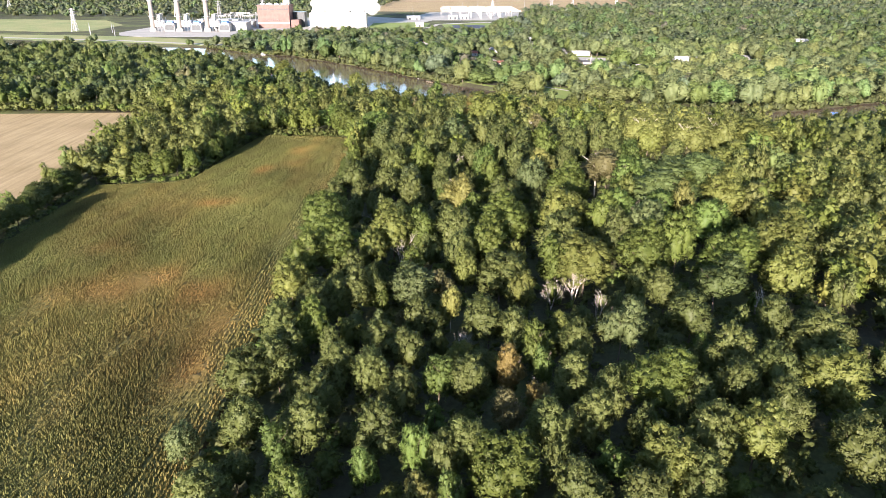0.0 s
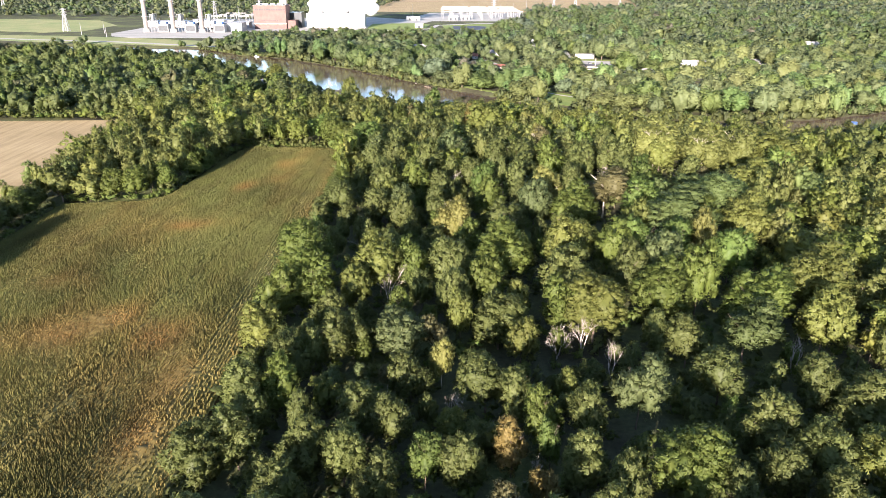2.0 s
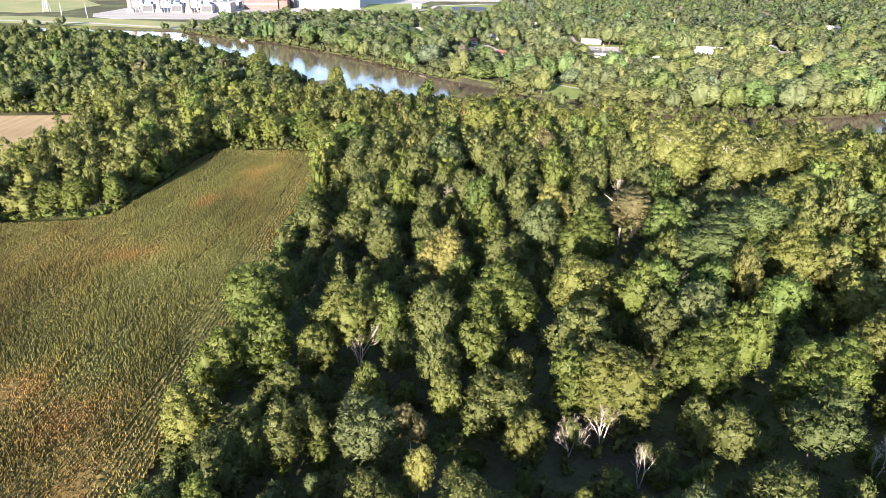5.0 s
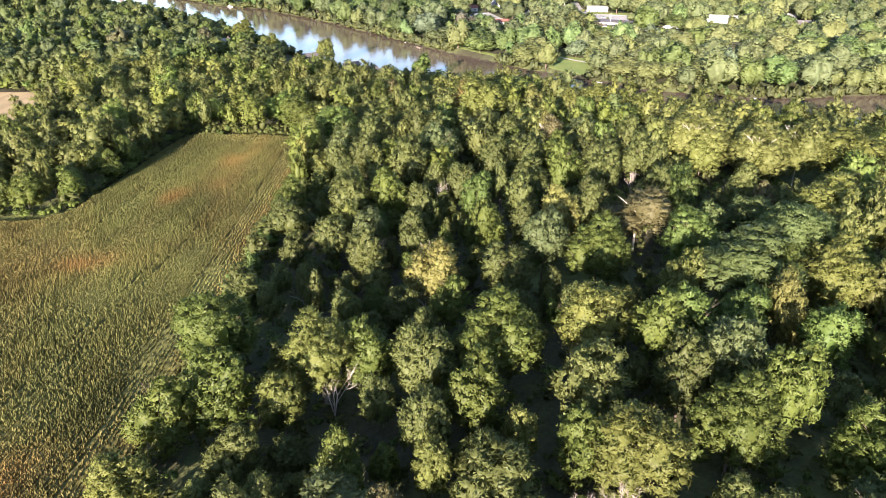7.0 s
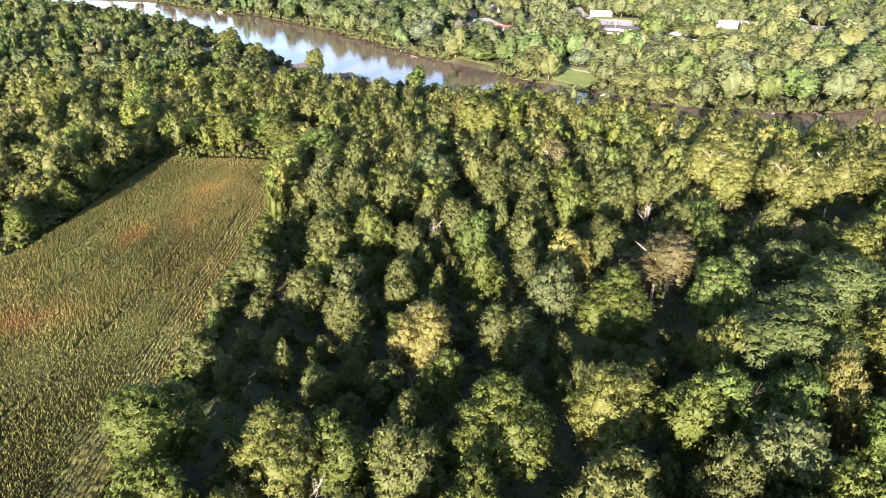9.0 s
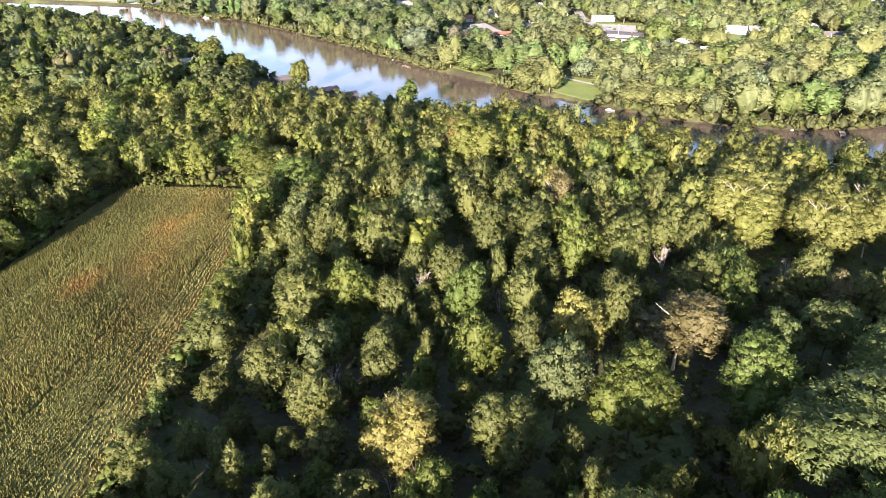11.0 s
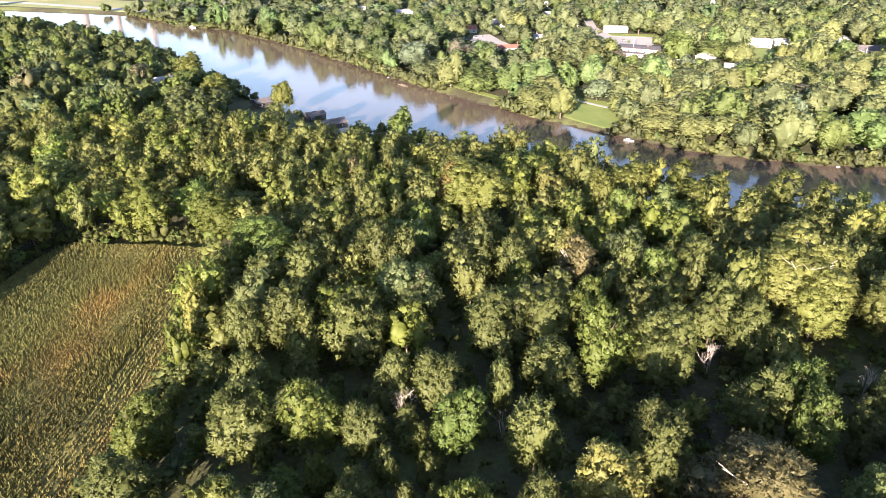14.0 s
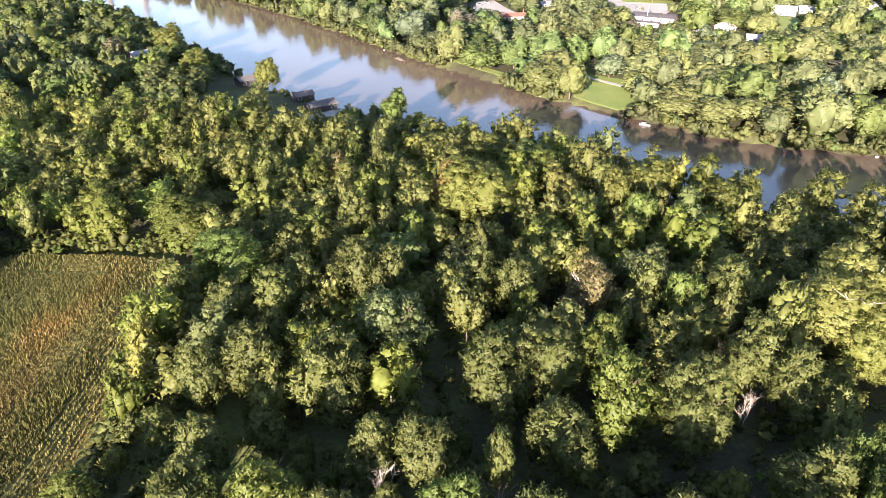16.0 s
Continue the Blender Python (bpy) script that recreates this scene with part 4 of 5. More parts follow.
BARE = [(-14, 219, 1.1), (8, 322, 1.15), (39, 190, 0.95), (32, 187, 0.85), (44, 178, 0.9), (5, 158, 0.75), (14, 151, 0.65), (90, 180, 0.95), (92, 172, 0.9), (48, 286, 1.2), (108, 335, 0.9), (28, 323, 0.8),
        (4, 257, 0.8), (21, 139, 0.6), (62, 470, 0.8), (42, 462, 0.8), (-28, 261, 0.7), (77, 345, 0.8), (-10, 286, 0.8)]
bare_meshes = [bare_tree_mesh(5 + k) for k in range(3)]
for k, (x, y, s) in enumerate(BARE):
    ob = tagged(new("bare_tree", bare_meshes[k % 3]), "leafless grey dead tree with fine upright twigs", "tree", "dead trees in the wood")
    ob.matrix_basis = Matrix.Translation((x, y, 0)) @ Matrix.Rotation(k * 1.7, 4, "Z") @ Matrix.Diagonal((s * 0.80, s * 0.80, s * 1.05, 1))


# ---- maize ----
def maize_points():
    g = np.random.default_rng(77)
    pts = []
    # headland: rows that follow the edge and turn round the far corner
    for k in range(9):
        d = 1.2 + 1.0 * k
        ys = np.arange(97, 384, 0.75)
        pts.append(np.c_[np.full(len(ys), -50 - d), ys])
        R = 26 - d
        a = np.arange(0, math.pi / 2, 0.75 / R)
        pts.append(np.c_[-76 + R * np.cos(a), 384 + R * np.sin(a)])
        xs = np.arange(-130, -76, 0.75)
        pts.append(np.c_[xs, np.full(len(xs), 410.5 - d)])
    # the body of the field, rows at a slight slant
    slant = 0.10
    for x0 in np.arange(-200, -10, 0.78):
        ys = np.arange(97, 400, 0.46)
        xs = x0 + slant * (ys - 250)
        ok = (xs < -60) & ~((np.hypot(xs + 76, ys - 384) > 16) & (ys > 384) & (xs > -76))
        u = x0 + 80.0
        if min(abs(u - 0.0), abs(u - 3.0), abs(u + 27), abs(u + 30)) < 0.4:
            ok &= g.random(len(ys)) < 0.45
        pts.append(np.c_[xs[ok], ys[ok]])
    p = np.concatenate(pts)
    p += g.normal(0, 0.08, p.shape)
    return p[inside(p[:, 0], p[:, 1], CORN)], g


def smooth_noise(x, y, seed):
    """Cheap drifting noise, about -1 to 1."""
    g = np.random.default_rng(seed)
    out = np.zeros(len(x))
    for _ in range(14):
        f = g.uniform(0.4, 1.6)
        a = g.uniform(0, 6.283)
        out += np.sin(x * f * math.cos(a) + y * f * math.sin(a) + g.uniform(0, 6.283))
    return out / 3.7


mp, mg = maize_points()
n = len(mp)
dry_spots = [(-92, 204, 17, 11), (-72, 187, 10, 17), (-64, 168, 6, 14), (-96, 284, 10, 6), (-77, 382, 5, 10), (-77, 364, 5, 16), (-118, 232, 8, 7), (-62, 150, 6, 12), (-74, 350, 4, 14), (-88, 335, 5, 8), (-110, 195, 14, 8)]
dryness = 0.08 + 0.12 * smooth_noise(mp[:, 0] / 14, mp[:, 1] / 30, 3) + 0.10 * smooth_noise(mp[:, 0] / 2.5, mp[:, 1] / 9, 4)
for cx, cy, sx, sy in dry_spots:
    e = np.exp(-(((mp[:, 0] - cx) / sx) ** 2 + ((mp[:, 1] - cy) / sy) ** 2))
    dryness += 0.9 * e * np.clip(0.75 + 0.45 * smooth_noise(mp[:, 0] / 4, mp[:, 1] / 6, 5), 0.1, 1.3)
dryness += 0.35 * np.exp(-((mp[:, 0] + 52.5) / 2.2) ** 2)
dryness = np.clip(dryness + mg.normal(0, 0.04, n), 0, 1)[:, None]
green, straw = np.array((0.142, 0.143, 0.042)), np.array((0.255, 0.160, 0.050))
drift = np.clip(1 + 0.16 * smooth_noise(mp[:, 0] / 6, mp[:, 1] / 14, 8) + 0.10 * smooth_noise(mp[:, 0] / 1.6, mp[:, 1] / 4, 9), 0.6, 1.35)[:, None]
mc = 0.85 * (green * (1 - dryness) + straw * dryness) * drift
hgt = 2.3 * np.clip(1 + 0.14 * smooth_noise(mp[:, 0] / 5, mp[:, 1] / 8, 6) + mg.normal(0, 0.07, n), 0.9, 1.25) * (1 - 0.12 * dryness[:, 0])
V, C = [], []
for k in range(5):
    a = (1.47 + mg.normal(0, 0.6, n)) if k < 3 else mg.uniform(0, 6.283, n)
    w = mg.uniform(0.18, 0.33, n)
    dx, dy = np.cos(a), np.sin(a)
    base = np.c_[mp[:, 0], mp[:, 1], np.zeros(n)]
    if k < 3:      # upright blades
        low_, side, top_ = base + np.c_[0 * a, 0 * a, 0.15 * hgt], np.c_[dx * w, dy * w, 0.62 * hgt], base + np.c_[dx * 0.15, dy * 0.15, hgt]
        V.append(np.stack([base + np.c_[-dx * w, -dy * w, 0.45 * hgt], base + side, top_], 1))
    else:          # arching leaves
        p0 = base + np.c_[0 * a, 0 * a, 0.62 * hgt]
        nx, ny = -dy * 0.16, dx * 0.16
        p1 = base + np.c_[dx * w * 0.7, dy * w * 0.7, 0.95 * hgt]
        p2 = base + np.c_[dx * w * 1.7, dy * w * 1.7, 0.60 * hgt]
        V.append(np.stack([p0, p1 + np.c_[nx, ny, 0 * a], p2], 1))
    C.append(np.repeat(mc * mg.uniform(0.92, 1.08, (n, 1)), 3, 0))
mv = np.concatenate(V).reshape(-1, 3)
tagged(new("maize", mesh_np("maize", mv, np.arange(len(mv)).reshape(-1, 3), M_CORN, np.concatenate(C))), "rows of ripening maize, olive with dry orange patches", "crop", kind="stuff")


# the closed layer of lower leaves under the tops
cx, cy = np.meshgrid(np.arange(-170, -46, 0.62), np.arange(96, 414, 0.78))
cx, cy = cx + mg.uniform(-0.2, 0.2, cx.shape), cy + mg.uniform(-0.25, 0.25, cy.shape)
cz = 1.42 + mg.uniform(-0.34, 0.34, cx.shape) + 0.10 * np.clip(smooth_noise(cx.ravel() / 2.2, cy.ravel() / 7, 21), -1.2, 1.2).reshape(cx.shape)
rim = ~inside(cx, cy, CORN)
ci = np.arange(cx.size).reshape(cx.shape)
cf = np.stack([ci[:-1, :-1], ci[:-1, 1:], ci[1:, 1:], ci[1:, :-1]], -1).reshape(-1, 4)
cf = cf[~rim.ravel()[cf].any(1)]
cd = np.clip(0.12 + 0.15 * smooth_noise(cx.ravel() / 14, cy.ravel() / 30, 3), 0, 1)
for sx_, sy_, sw, sh in dry_spots:
    cd = cd + 0.5 * np.exp(-(((cx.ravel() - sx_) / sw) ** 2 + ((cy.ravel() - sy_) / sh) ** 2))
cd = np.clip(cd, 0, 1)[:, None]
used = np.unique(cf)
renum = np.full(cx.size, -1)
renum[used] = np.arange(len(used))
low_v = np.c_[cx.ravel(), cy.ravel(), cz.ravel()][used]
tagged(new("maize_lower_leaves", mesh_np("maize_lower_leaves", low_v, renum[cf], M_CORN, ((green * (1 - cd) + straw * cd) * mg.uniform(0.80, 1.20, cd.shape))[used])), "shaded lower leaves of the maize stand", "crop", kind="stuff")


# ---- ground cover across the river ----
sheet("riverside_lawn", [(77, 567), (83, 559), (93, 548), (104, 553), (113, 570), (112, 592), (90, 606), (78, 588)], 0.10, M_LAWN, "sunlit mown lawn on the far river bank", "lawn")
sheet("riverside_lawn", [(8, 644), (18, 632), (31, 616), (44, 601), (50, 603), (38, 616), (18, 640)], 0.10, M_LAWN, "sunlit mown lawn on the far river bank", "lawn")
ribbon("footpath", [(86, 604), (90, 598), (97, 590), (104, 583), (114, 574)], 2.6, 0.18, M_GRAVEL, "pale concrete footpath on the bank", "path")
ribbon("street", [(150, 1000), (148, 940), (147, 907), (144, 870), (141, 838), (140, 806), (150, 790)], 8.0, 0.12, M_GRAVEL, "pale sunlit street between gardens", "street")
ribbon("street", [(96, 860), (116, 850), (130, 845), (142, 838)], 6.0, 0.10, M_GRAVEL, "pale side street between gardens", "street")
ribbon("driveway", [(140, 812), (154, 810), (170, 807), (190, 803)], 5.0, 0.14, M_GRAVEL, "pale concrete driveway", "driveway")
sheet("driveway", [(124, 854), (133, 806), (135, 774), (146, 762), (172, 768), (186, 790), (188, 800), (152, 806), (147, 852)], 0.17, M_GRAVEL, "pale concrete forecourt of the long building", "driveway")
sheet("garden_lawn", [(146, 824), (150, 814), (188, 808), (190, 820)], 0.09, M_LAWN, "green garden lawn along the driveway", "lawn")
sheet("parking_lot", [(36, 812), (34, 776), (42, 756), (62, 752), (66, 764), (58, 786), (50, 818)], 0.10, M_GRAVEL, "pale parking area by the houses", "parking lot")
sheet("garden_lawn", [(220, 709), (240, 706), (266, 752), (243, 765)], 0.10, M_LAWN, "sunlit garden lawn before a white house", "lawn")
sheet("yard", [(54, 642), (58, 632), (66, 636), (64, 646)], 0.12, M_GRAVEL, "pale gravel yard between trees", "yard")


# ---- houses ----
def house(x, y, turn, w, d, h, wall, roof, label, rise=2.2, chimney=False, windows=3):
    root = new("house")
    bm = bmesh.new()
    add_box(bm, -w / 2, w / 2, -d / 2, d / 2, -0.2, h)
    for s in (-1, 1):
        vs = [bm.verts.new((s * w / 2, -d / 2, h)), bm.verts.new((s * w / 2, d / 2, h)), bm.verts.new((s * w / 2, 0, h + rise * 0.97))]
        bm.faces.new(vs)
    part("wall", bm, wall, root)
    bm = bmesh.new()
    o = 0.5
    for s in (-1, 1):
        sl = rise / (d / 2)
        p = [(-w / 2 - o, s * (d / 2 + o), h - sl * o), (w / 2 + o, s * (d / 2 + o), h - sl * o), (w / 2 + o, 0, h + rise), (-w / 2 - o, 0, h + rise)]
        top = [bm.verts.new((a, b, c + 0.12)) for a, b, c in p]
        bot = [bm.verts.new((a, b, c - 0.06)) for a, b, c in p]
        bm.faces.new(top)
        bm.faces.new(bot[::-1])
        for i in range(4):
            j = (i + 1) % 4
            bm.faces.new((top[i], bot[i], bot[j], top[j]))
    bmesh.ops.recalc_face_normals(bm, faces=bm.faces[:])
    rf = part("roof", bm, roof, root)
    for k in range(windows):
        cx = -w / 2 + w * (k + 0.5) / windows
        if k == windows // 2:
            box_part("door", M_DARK, root, cx - 0.5, cx + 0.5, -d / 2 - 0.05, -d / 2 + 0.02, 0.1, 2.1, "dark front door")
        else:
            win = box_part("window", M_WHITE, root, cx - 0.85, cx + 0.85, -d / 2 - 0.05, -d / 2 + 0.02, 0.9, 2.2, "white-framed window")
            box_part("pane", M_DARK, win, cx - 0.7, cx + 0.7, -d / 2 - 0.07, -d / 2 - 0.04, 1.02, 2.08)
    if chimney:
        box_part("chimney", M_BRICK, rf, w * 0.2, w * 0.2 + 0.9, 0.3, 1.2, h + rise * 0.4, h + rise + 1.0, "red brick chimney")
    root.matrix_basis = Matrix.Translation((x, y, 0)) @ Matrix.Rotation(radians(turn), 4, "Z")
    return tagged(root, label, "house", "houses across the river")


white_grey, white_dark = "white one-storey house with a pale grey roof among trees", "white one-storey house with a dark shingle roof"
HOUSES_LAWN = [(254, 768, -22, 20, 10, 3.6, M_WHITE, M_WHITE, "white ranch house with a sunlit pale roof behind a lawn", 2.6),
               (275, 773, -12, 12, 9, 3.0, M_WHITE, M_ROOF_GREY, white_grey, 2.0),
               (250, 802, 10, 7, 6, 3.2, M_WHITE, M_WHITE, "white house with a pale roof among trees", 2.4),
               (157, 745, -23, 30, 16, 3.4, M_CREAM, M_ROOF, "long low building with a dark flat roof and pale trim", 0.5),
               (147, 726, -23, 18, 6, 2.8, M_CREAM, M_ROOF, "low garage row with a dark flat roof and pale trim", 0.3),
               (158, 832, -4, 20, 8, 3.4, M_CREAM, M_WHITE, "cream bungalow with a pale roof along the street", 1.8),
               (196, 713, 20, 10, 9, 2.8, M_WHITE, M_ROOF_GREY, white_grey, 2.4),
               (204, 681, -15, 11, 8, 2.6, M_WHITE, M_ROOF_GREY, "small white house with a blue-grey roof", 2.0)]
HOUSES_STREET = [(170, 689, 30, 6, 5, 3.6, M_WHITE, M_WHITE, "small white cottage between trees", 1.8),
                 (325, 742, -10, 18, 10, 3.2, M_WHITE, M_ROOF, white_dark, 2.6),
                 (243, 677, 35, 11, 5, 2.8, M_WHITE, M_WHITE, "white trailer home in the trees", 0.8),
                 (60, 745, 8, 16, 9, 3.0, M_CREAM, M_ROOF_RED, "low building with a red-brown roof by the parking", 1.6),
                 (31, 828, 5, 16, 9, 3.4, M_WHITE, M_ROOF_RED, "house with a red-brown roof behind the parking", 2.2),
                 (22, 800, -12, 12, 9, 3.2, M_WHITE, M_ROOF, white_dark, 2.4),
                 (58, 858, 15, 14, 9, 4.2, M_WHITE, M_ROOF_GREY, white_grey, 2.4),
                 (92, 800, -8, 10, 8, 3.0, M_WHITE, M_ROOF_GREY, white_grey, 2.0)]
HOUSES_PARKING = [(107, 908, 0, 13, 9, 4.0, M_WHITE, M_ROOF_GREY, white_grey, 2.4),
                  (122, 925, 0, 10, 9, 4.0, M_WHITE, M_ROOF, white_dark, 2.4),
                  (-28, 925, 8, 16, 10, 3.4, M_WHITE, M_ROOF_GREY, white_grey, 2.4),
                  (-75, 945, 0, 14, 9, 3.4, M_WHITE, M_ROOF_GREY, white_grey, 2.4),
                  (117, 979, -6, 14, 9, 4.2, M_WHITE, M_WHITE, "white house with a sunlit pale roof among trees", 2.6),
                  (88, 786, 14, 11, 8, 3.2, M_WHITE, M_ROOF_GREY, white_grey, 2.2),
                  (251, 969, 12, 13, 8, 3.8, M_WHITE, M_ROOF_GREY, white_grey, 2.4),
                  (303, 1013, -20, 8, 8, 5.5, M_WHITE, M_WHITE, "narrow white two-storey house among trees", 2.4)]
HOUSES_BACK = [(330, 788, 0, 10, 7, 3.2, M_WHITE, M_ROOF_GREY, white_grey, 2.0),
               (428, 935, 15, 11, 8, 3.4, M_WHITE, M_ROOF_GREY, white_grey, 2.2),
               (472, 962, -16, 22, 12, 4, M_WHITE, M_WHITE, "long white building with a sunlit pale roof", 2.4),
               (421, 864, -10, 14, 9, 3.2, M_WHITE, M_ROOF, white_dark, 2.4),
               (506, 924, -10, 18, 10, 4.4, M_WHITE, M_ROOF_GREY, white_grey, 2.6),
               (533, 925, -14, 15, 10, 4, M_WHITE, M_ROOF, white_dark, 2.6),
               (274, 556, 20, 14, 9, 3.2, M_WHITE, M_ROOF, white_dark, 2.4),
               (32, 884, -6, 14, 9, 3.4, M_WHITE, M_ROOF, white_dark, 2.4)]
HOUSES = HOUSES_LAWN + HOUSES_STREET + HOUSES_PARKING + HOUSES_BACK
for k, (x, y, turn, w, d, h, wall, roof, label, rise) in enumerate(HOUSES):
    house(x, y, turn, w, d, h, wall, roof, label, rise, k % 3 == 0, 5 if w > 18 else 3)
tagged(house(-153, 628, 35, 13, 9, 3.2, M_WOOD, M_ROOF_GREY, "weathered river house with a grey gable roof under trees", 3.0, True), group="river houses")
tagged(house(-41, 545, 38, 13, 8, 3.0, M_TARRED, M_ROOF, "dark boathouse with a low roof at the near bank", 1.4), group="river houses")
tagged(house(-52, 560, 38, 9, 7, 2.8, M_TARRED, M_ROOF, "small dark boathouse at the near bank", 1.2), group="river houses")
tagged(house(-84, 585, 40, 11, 8, 3.0, M_TARRED, M_ROOF, "dark boathouse with a low roof at the near bank", 1.4), group="river houses")
sheet("yard", [(-52, 538), (-46, 528), (-30, 540), (-36, 548)], 0.12, M_GRAVEL, "pale gravel yard behind the boathouse", "yard")


def car(x, y, turn, mat, label):
    """A parked car: lower body, cabin, glass and wheels."""
    root = new("car")
    bm = bmesh.new()
    add_box(bm, -2.2, 2.2, -0.9, 0.9, 0.3, 0.85)
    bmesh.ops.bevel(bm, geom=bm.edges[:], offset=0.15, segments=2, affect="EDGES")
    part("body", bm, mat, root)
    bm = bmesh.new()
    add_box(bm, -1.3, 1.0, -0.78, 0.78, 0.8, 1.45)
    for v in bm.verts:
        if v.co.z > 1.4:
            v.co.x *= 0.75
            v.co.y *= 0.85
    bmesh.ops.bevel(bm, geom=bm.edges[:], offset=0.08, segments=2, affect="EDGES")
    part("cabin", bm, M_DARK, root, "dark cabin glass")
    for sx in (-1.35, 1.35):
        for sy in (-0.85, 0.85):
            bm = bmesh.new()
            add_bar(bm, (sx, sy - 0.1, 0.32), (sx, sy + 0.1, 0.32), 0.32, 0.32, 12)
            part("wheel", bm, M_DARK, root, "black wheel")
    root.matrix_basis = Matrix.Translation((x, y, 0.14)) @ Matrix.Rotation(radians(turn), 4, "Z")
    return tagged(root, label, "car", "parked cars")


for x, y, t, m, lab in ((31, 790, 70, M_BLUE, "blue parked car beside the houses"), (34, 784, 70, M_WHITE, "white parked car beside the houses"), (38, 798, 20, M_STEEL, "silver parked car beside the houses"), (44, 806, 20, M_WHITE, "white parked car beside the houses"),
                        (42, 776, 70, M_WHITE, "white parked car beside the houses"), (47, 770, 70, M_BLUE, "blue parked car beside the houses"), (52, 764, 70, M_STEEL, "silver parked car beside the houses"),
                        (58, 756, 70, M_WHITE, "white parked car beside the houses"), (155, 786, 10, M_STEEL, "silver parked car by the driveway"), (146, 778, 80, M_WHITE, "white parked car by the driveway")):
    car(x, y, t, m, lab)


# ---- river edge things ----
def boat(x, y, turn, label, size=1.0, hull=M_WHITE):
    root = new("boat")
    bm = bmesh.new()
    n = 9
    rings = []
    for i in range(n):
        u = i / (n - 1)
        w = 1.5 * math.sqrt(max(0.02, 1 - max(0, u - 0.35) ** 2 / 0.43)) if u > 0.35 else 1.5
        rings.append([bm.verts.new((-4 + 8 * u, sx * w * k, zz)) for sx, k, zz in ((-1, 0.6, -0.2), (-1, 1.0, 0.9), (1, 1.0, 0.9), (1, 0.6, -0.2))])
    for a, b in zip(rings[:-1], rings[1:]):
        for k in range(4):
            bm.faces.new((a[k], a[(k + 1) % 4], b[(k + 1) % 4], b[k]))
    bm.faces.new(rings[0])
    bm.faces.new(rings[-1][::-1])
    bmesh.ops.recalc_face_normals(bm, faces=bm.faces[:])
    part("hull", bm, hull, root)
    box_part("cabin", hull, root, -2.2, 0.8, -1.0, 1.0, 0.85, 2.0, "", 0.1)
    box_part("windscreen", M_DARK, root, 0.78, 0.9, -0.9, 0.9, 1.25, 1.85, "dark windscreen")
    root.matrix_basis = Matrix.Translation((x, y, -2.0)) @ Matrix.Rotation(radians(turn), 4, "Z") @ Matrix.Scale(size, 4)
    return tagged(root, label, "boat")


boat(-213, 858, -40, "white pontoon boat moored at the far bank")
boat(102, 532.5, -30, "small grey boat moored at the far bank", 0.6, M_GREY_HULL)


def dock(x, y, turn, canopy):
    root = new("dock")
    for k in range(8):
        box_part("plank", M_WOOD, root, k * 1.0, k * 1.0 + 0.92, -1.2, 1.2, 0.7, 0.8)
    for px in (0.3, 4, 7.6):
        for py in (-1.1, 1.1):
            bm = bmesh.new()
            add_bar(bm, (px, py, -2), (px, py, 3.0 if canopy else 1.2), 0.09, 0.09, 6)
            part("post", bm, M_WOOD, root)
    if canopy:
        bm = bmesh.new()
        add_box(bm, -0.4, 8.4, -2.6, 2.6, 3.0, 3.15)
        for v in bm.verts:
            if abs(v.co.y) > 2:
                v.co.z -= 0.5
        part("canopy", bm, M_BLUE, root, "blue tarpaulin canopy")
    root.matrix_basis = Matrix.Translation((x, y, -2.0)) @ Matrix.Rotation(radians(turn), 4, "Z")
    return tagged(root, "wooden dock with a blue canopy on the river" if canopy else "small weathered wooden dock at the bank", "dock")


dock(268, 482, 60, True)
dock(203, 486, 70, False)
dock(-14, 643, -60, False)


def stone_mesh(seed):
    g = np.random.default_rng(seed)
    bm = bmesh.new()
    bmesh.ops.create_icosphere(bm, subdivisions=1, radius=1)
    for v in bm.verts:
        v.co = Vector((v.co.x * 1.0, v.co.y * 0.7, v.co.z * 0.5)) * g.uniform(0.75, 1.2)
    me = bpy.data.meshes.new("stone")
    bm.to_mesh(me)
    bm.free()
    me.materials.append(M_GRAVEL)
    return me


stones = [stone_mesh(k) for k in range(3)]
g = np.random.default_rng(9)
for k in range(46):
    i = int(g.integers(0, len(FAR_LINE)))
    x, y = FAR_LINE[i]
    if not (-120 < x < 230):
        continue
    ob = tagged(new("stone", stones[k % 3]), "pale stone at the water's edge", "stone", "bank stones")
    s = g.uniform(0.4, 1.3)
    ob.matrix_basis = Matrix.Translation((x + g.uniform(-1, 1), y - 1.5 + g.uniform(-1, 1), -1.95)) @ Matrix.Rotation(g.uniform(0, 6), 4, "Z") @ Matrix.Scale(s, 4)


def utility_pole(x, y, h=11.0):
    root = new("utility_pole")
    bm = bmesh.new()
    add_bar(bm, (0, 0, -0.3), (0, 0, h), 0.22, 0.15, 8)
    part("pole", bm, M_PALE_BARK, root)
    box_part("crossarm", M_WOOD, root, -1.3, 1.3, -0.08, 0.08, h - 1.2, h - 1.0)
    bm = bmesh.new()
    add_bar(bm, (0.35, 0, h - 3), (0.35, 0, h - 2), 0.28, 0.28, 10)
    part("transformer", bm, M_STEEL, root, "grey transformer can")
    root.matrix_basis = Matrix.Translation((x, y, 0))
    return tagged(root, "sunlit wooden utility pole with a crossarm", "pole", "utility poles")


for x, y in ((211, 694), (263, 684), (83, 701), (152, 742), (300, 700), (120, 800)):
    utility_pole(x, y)


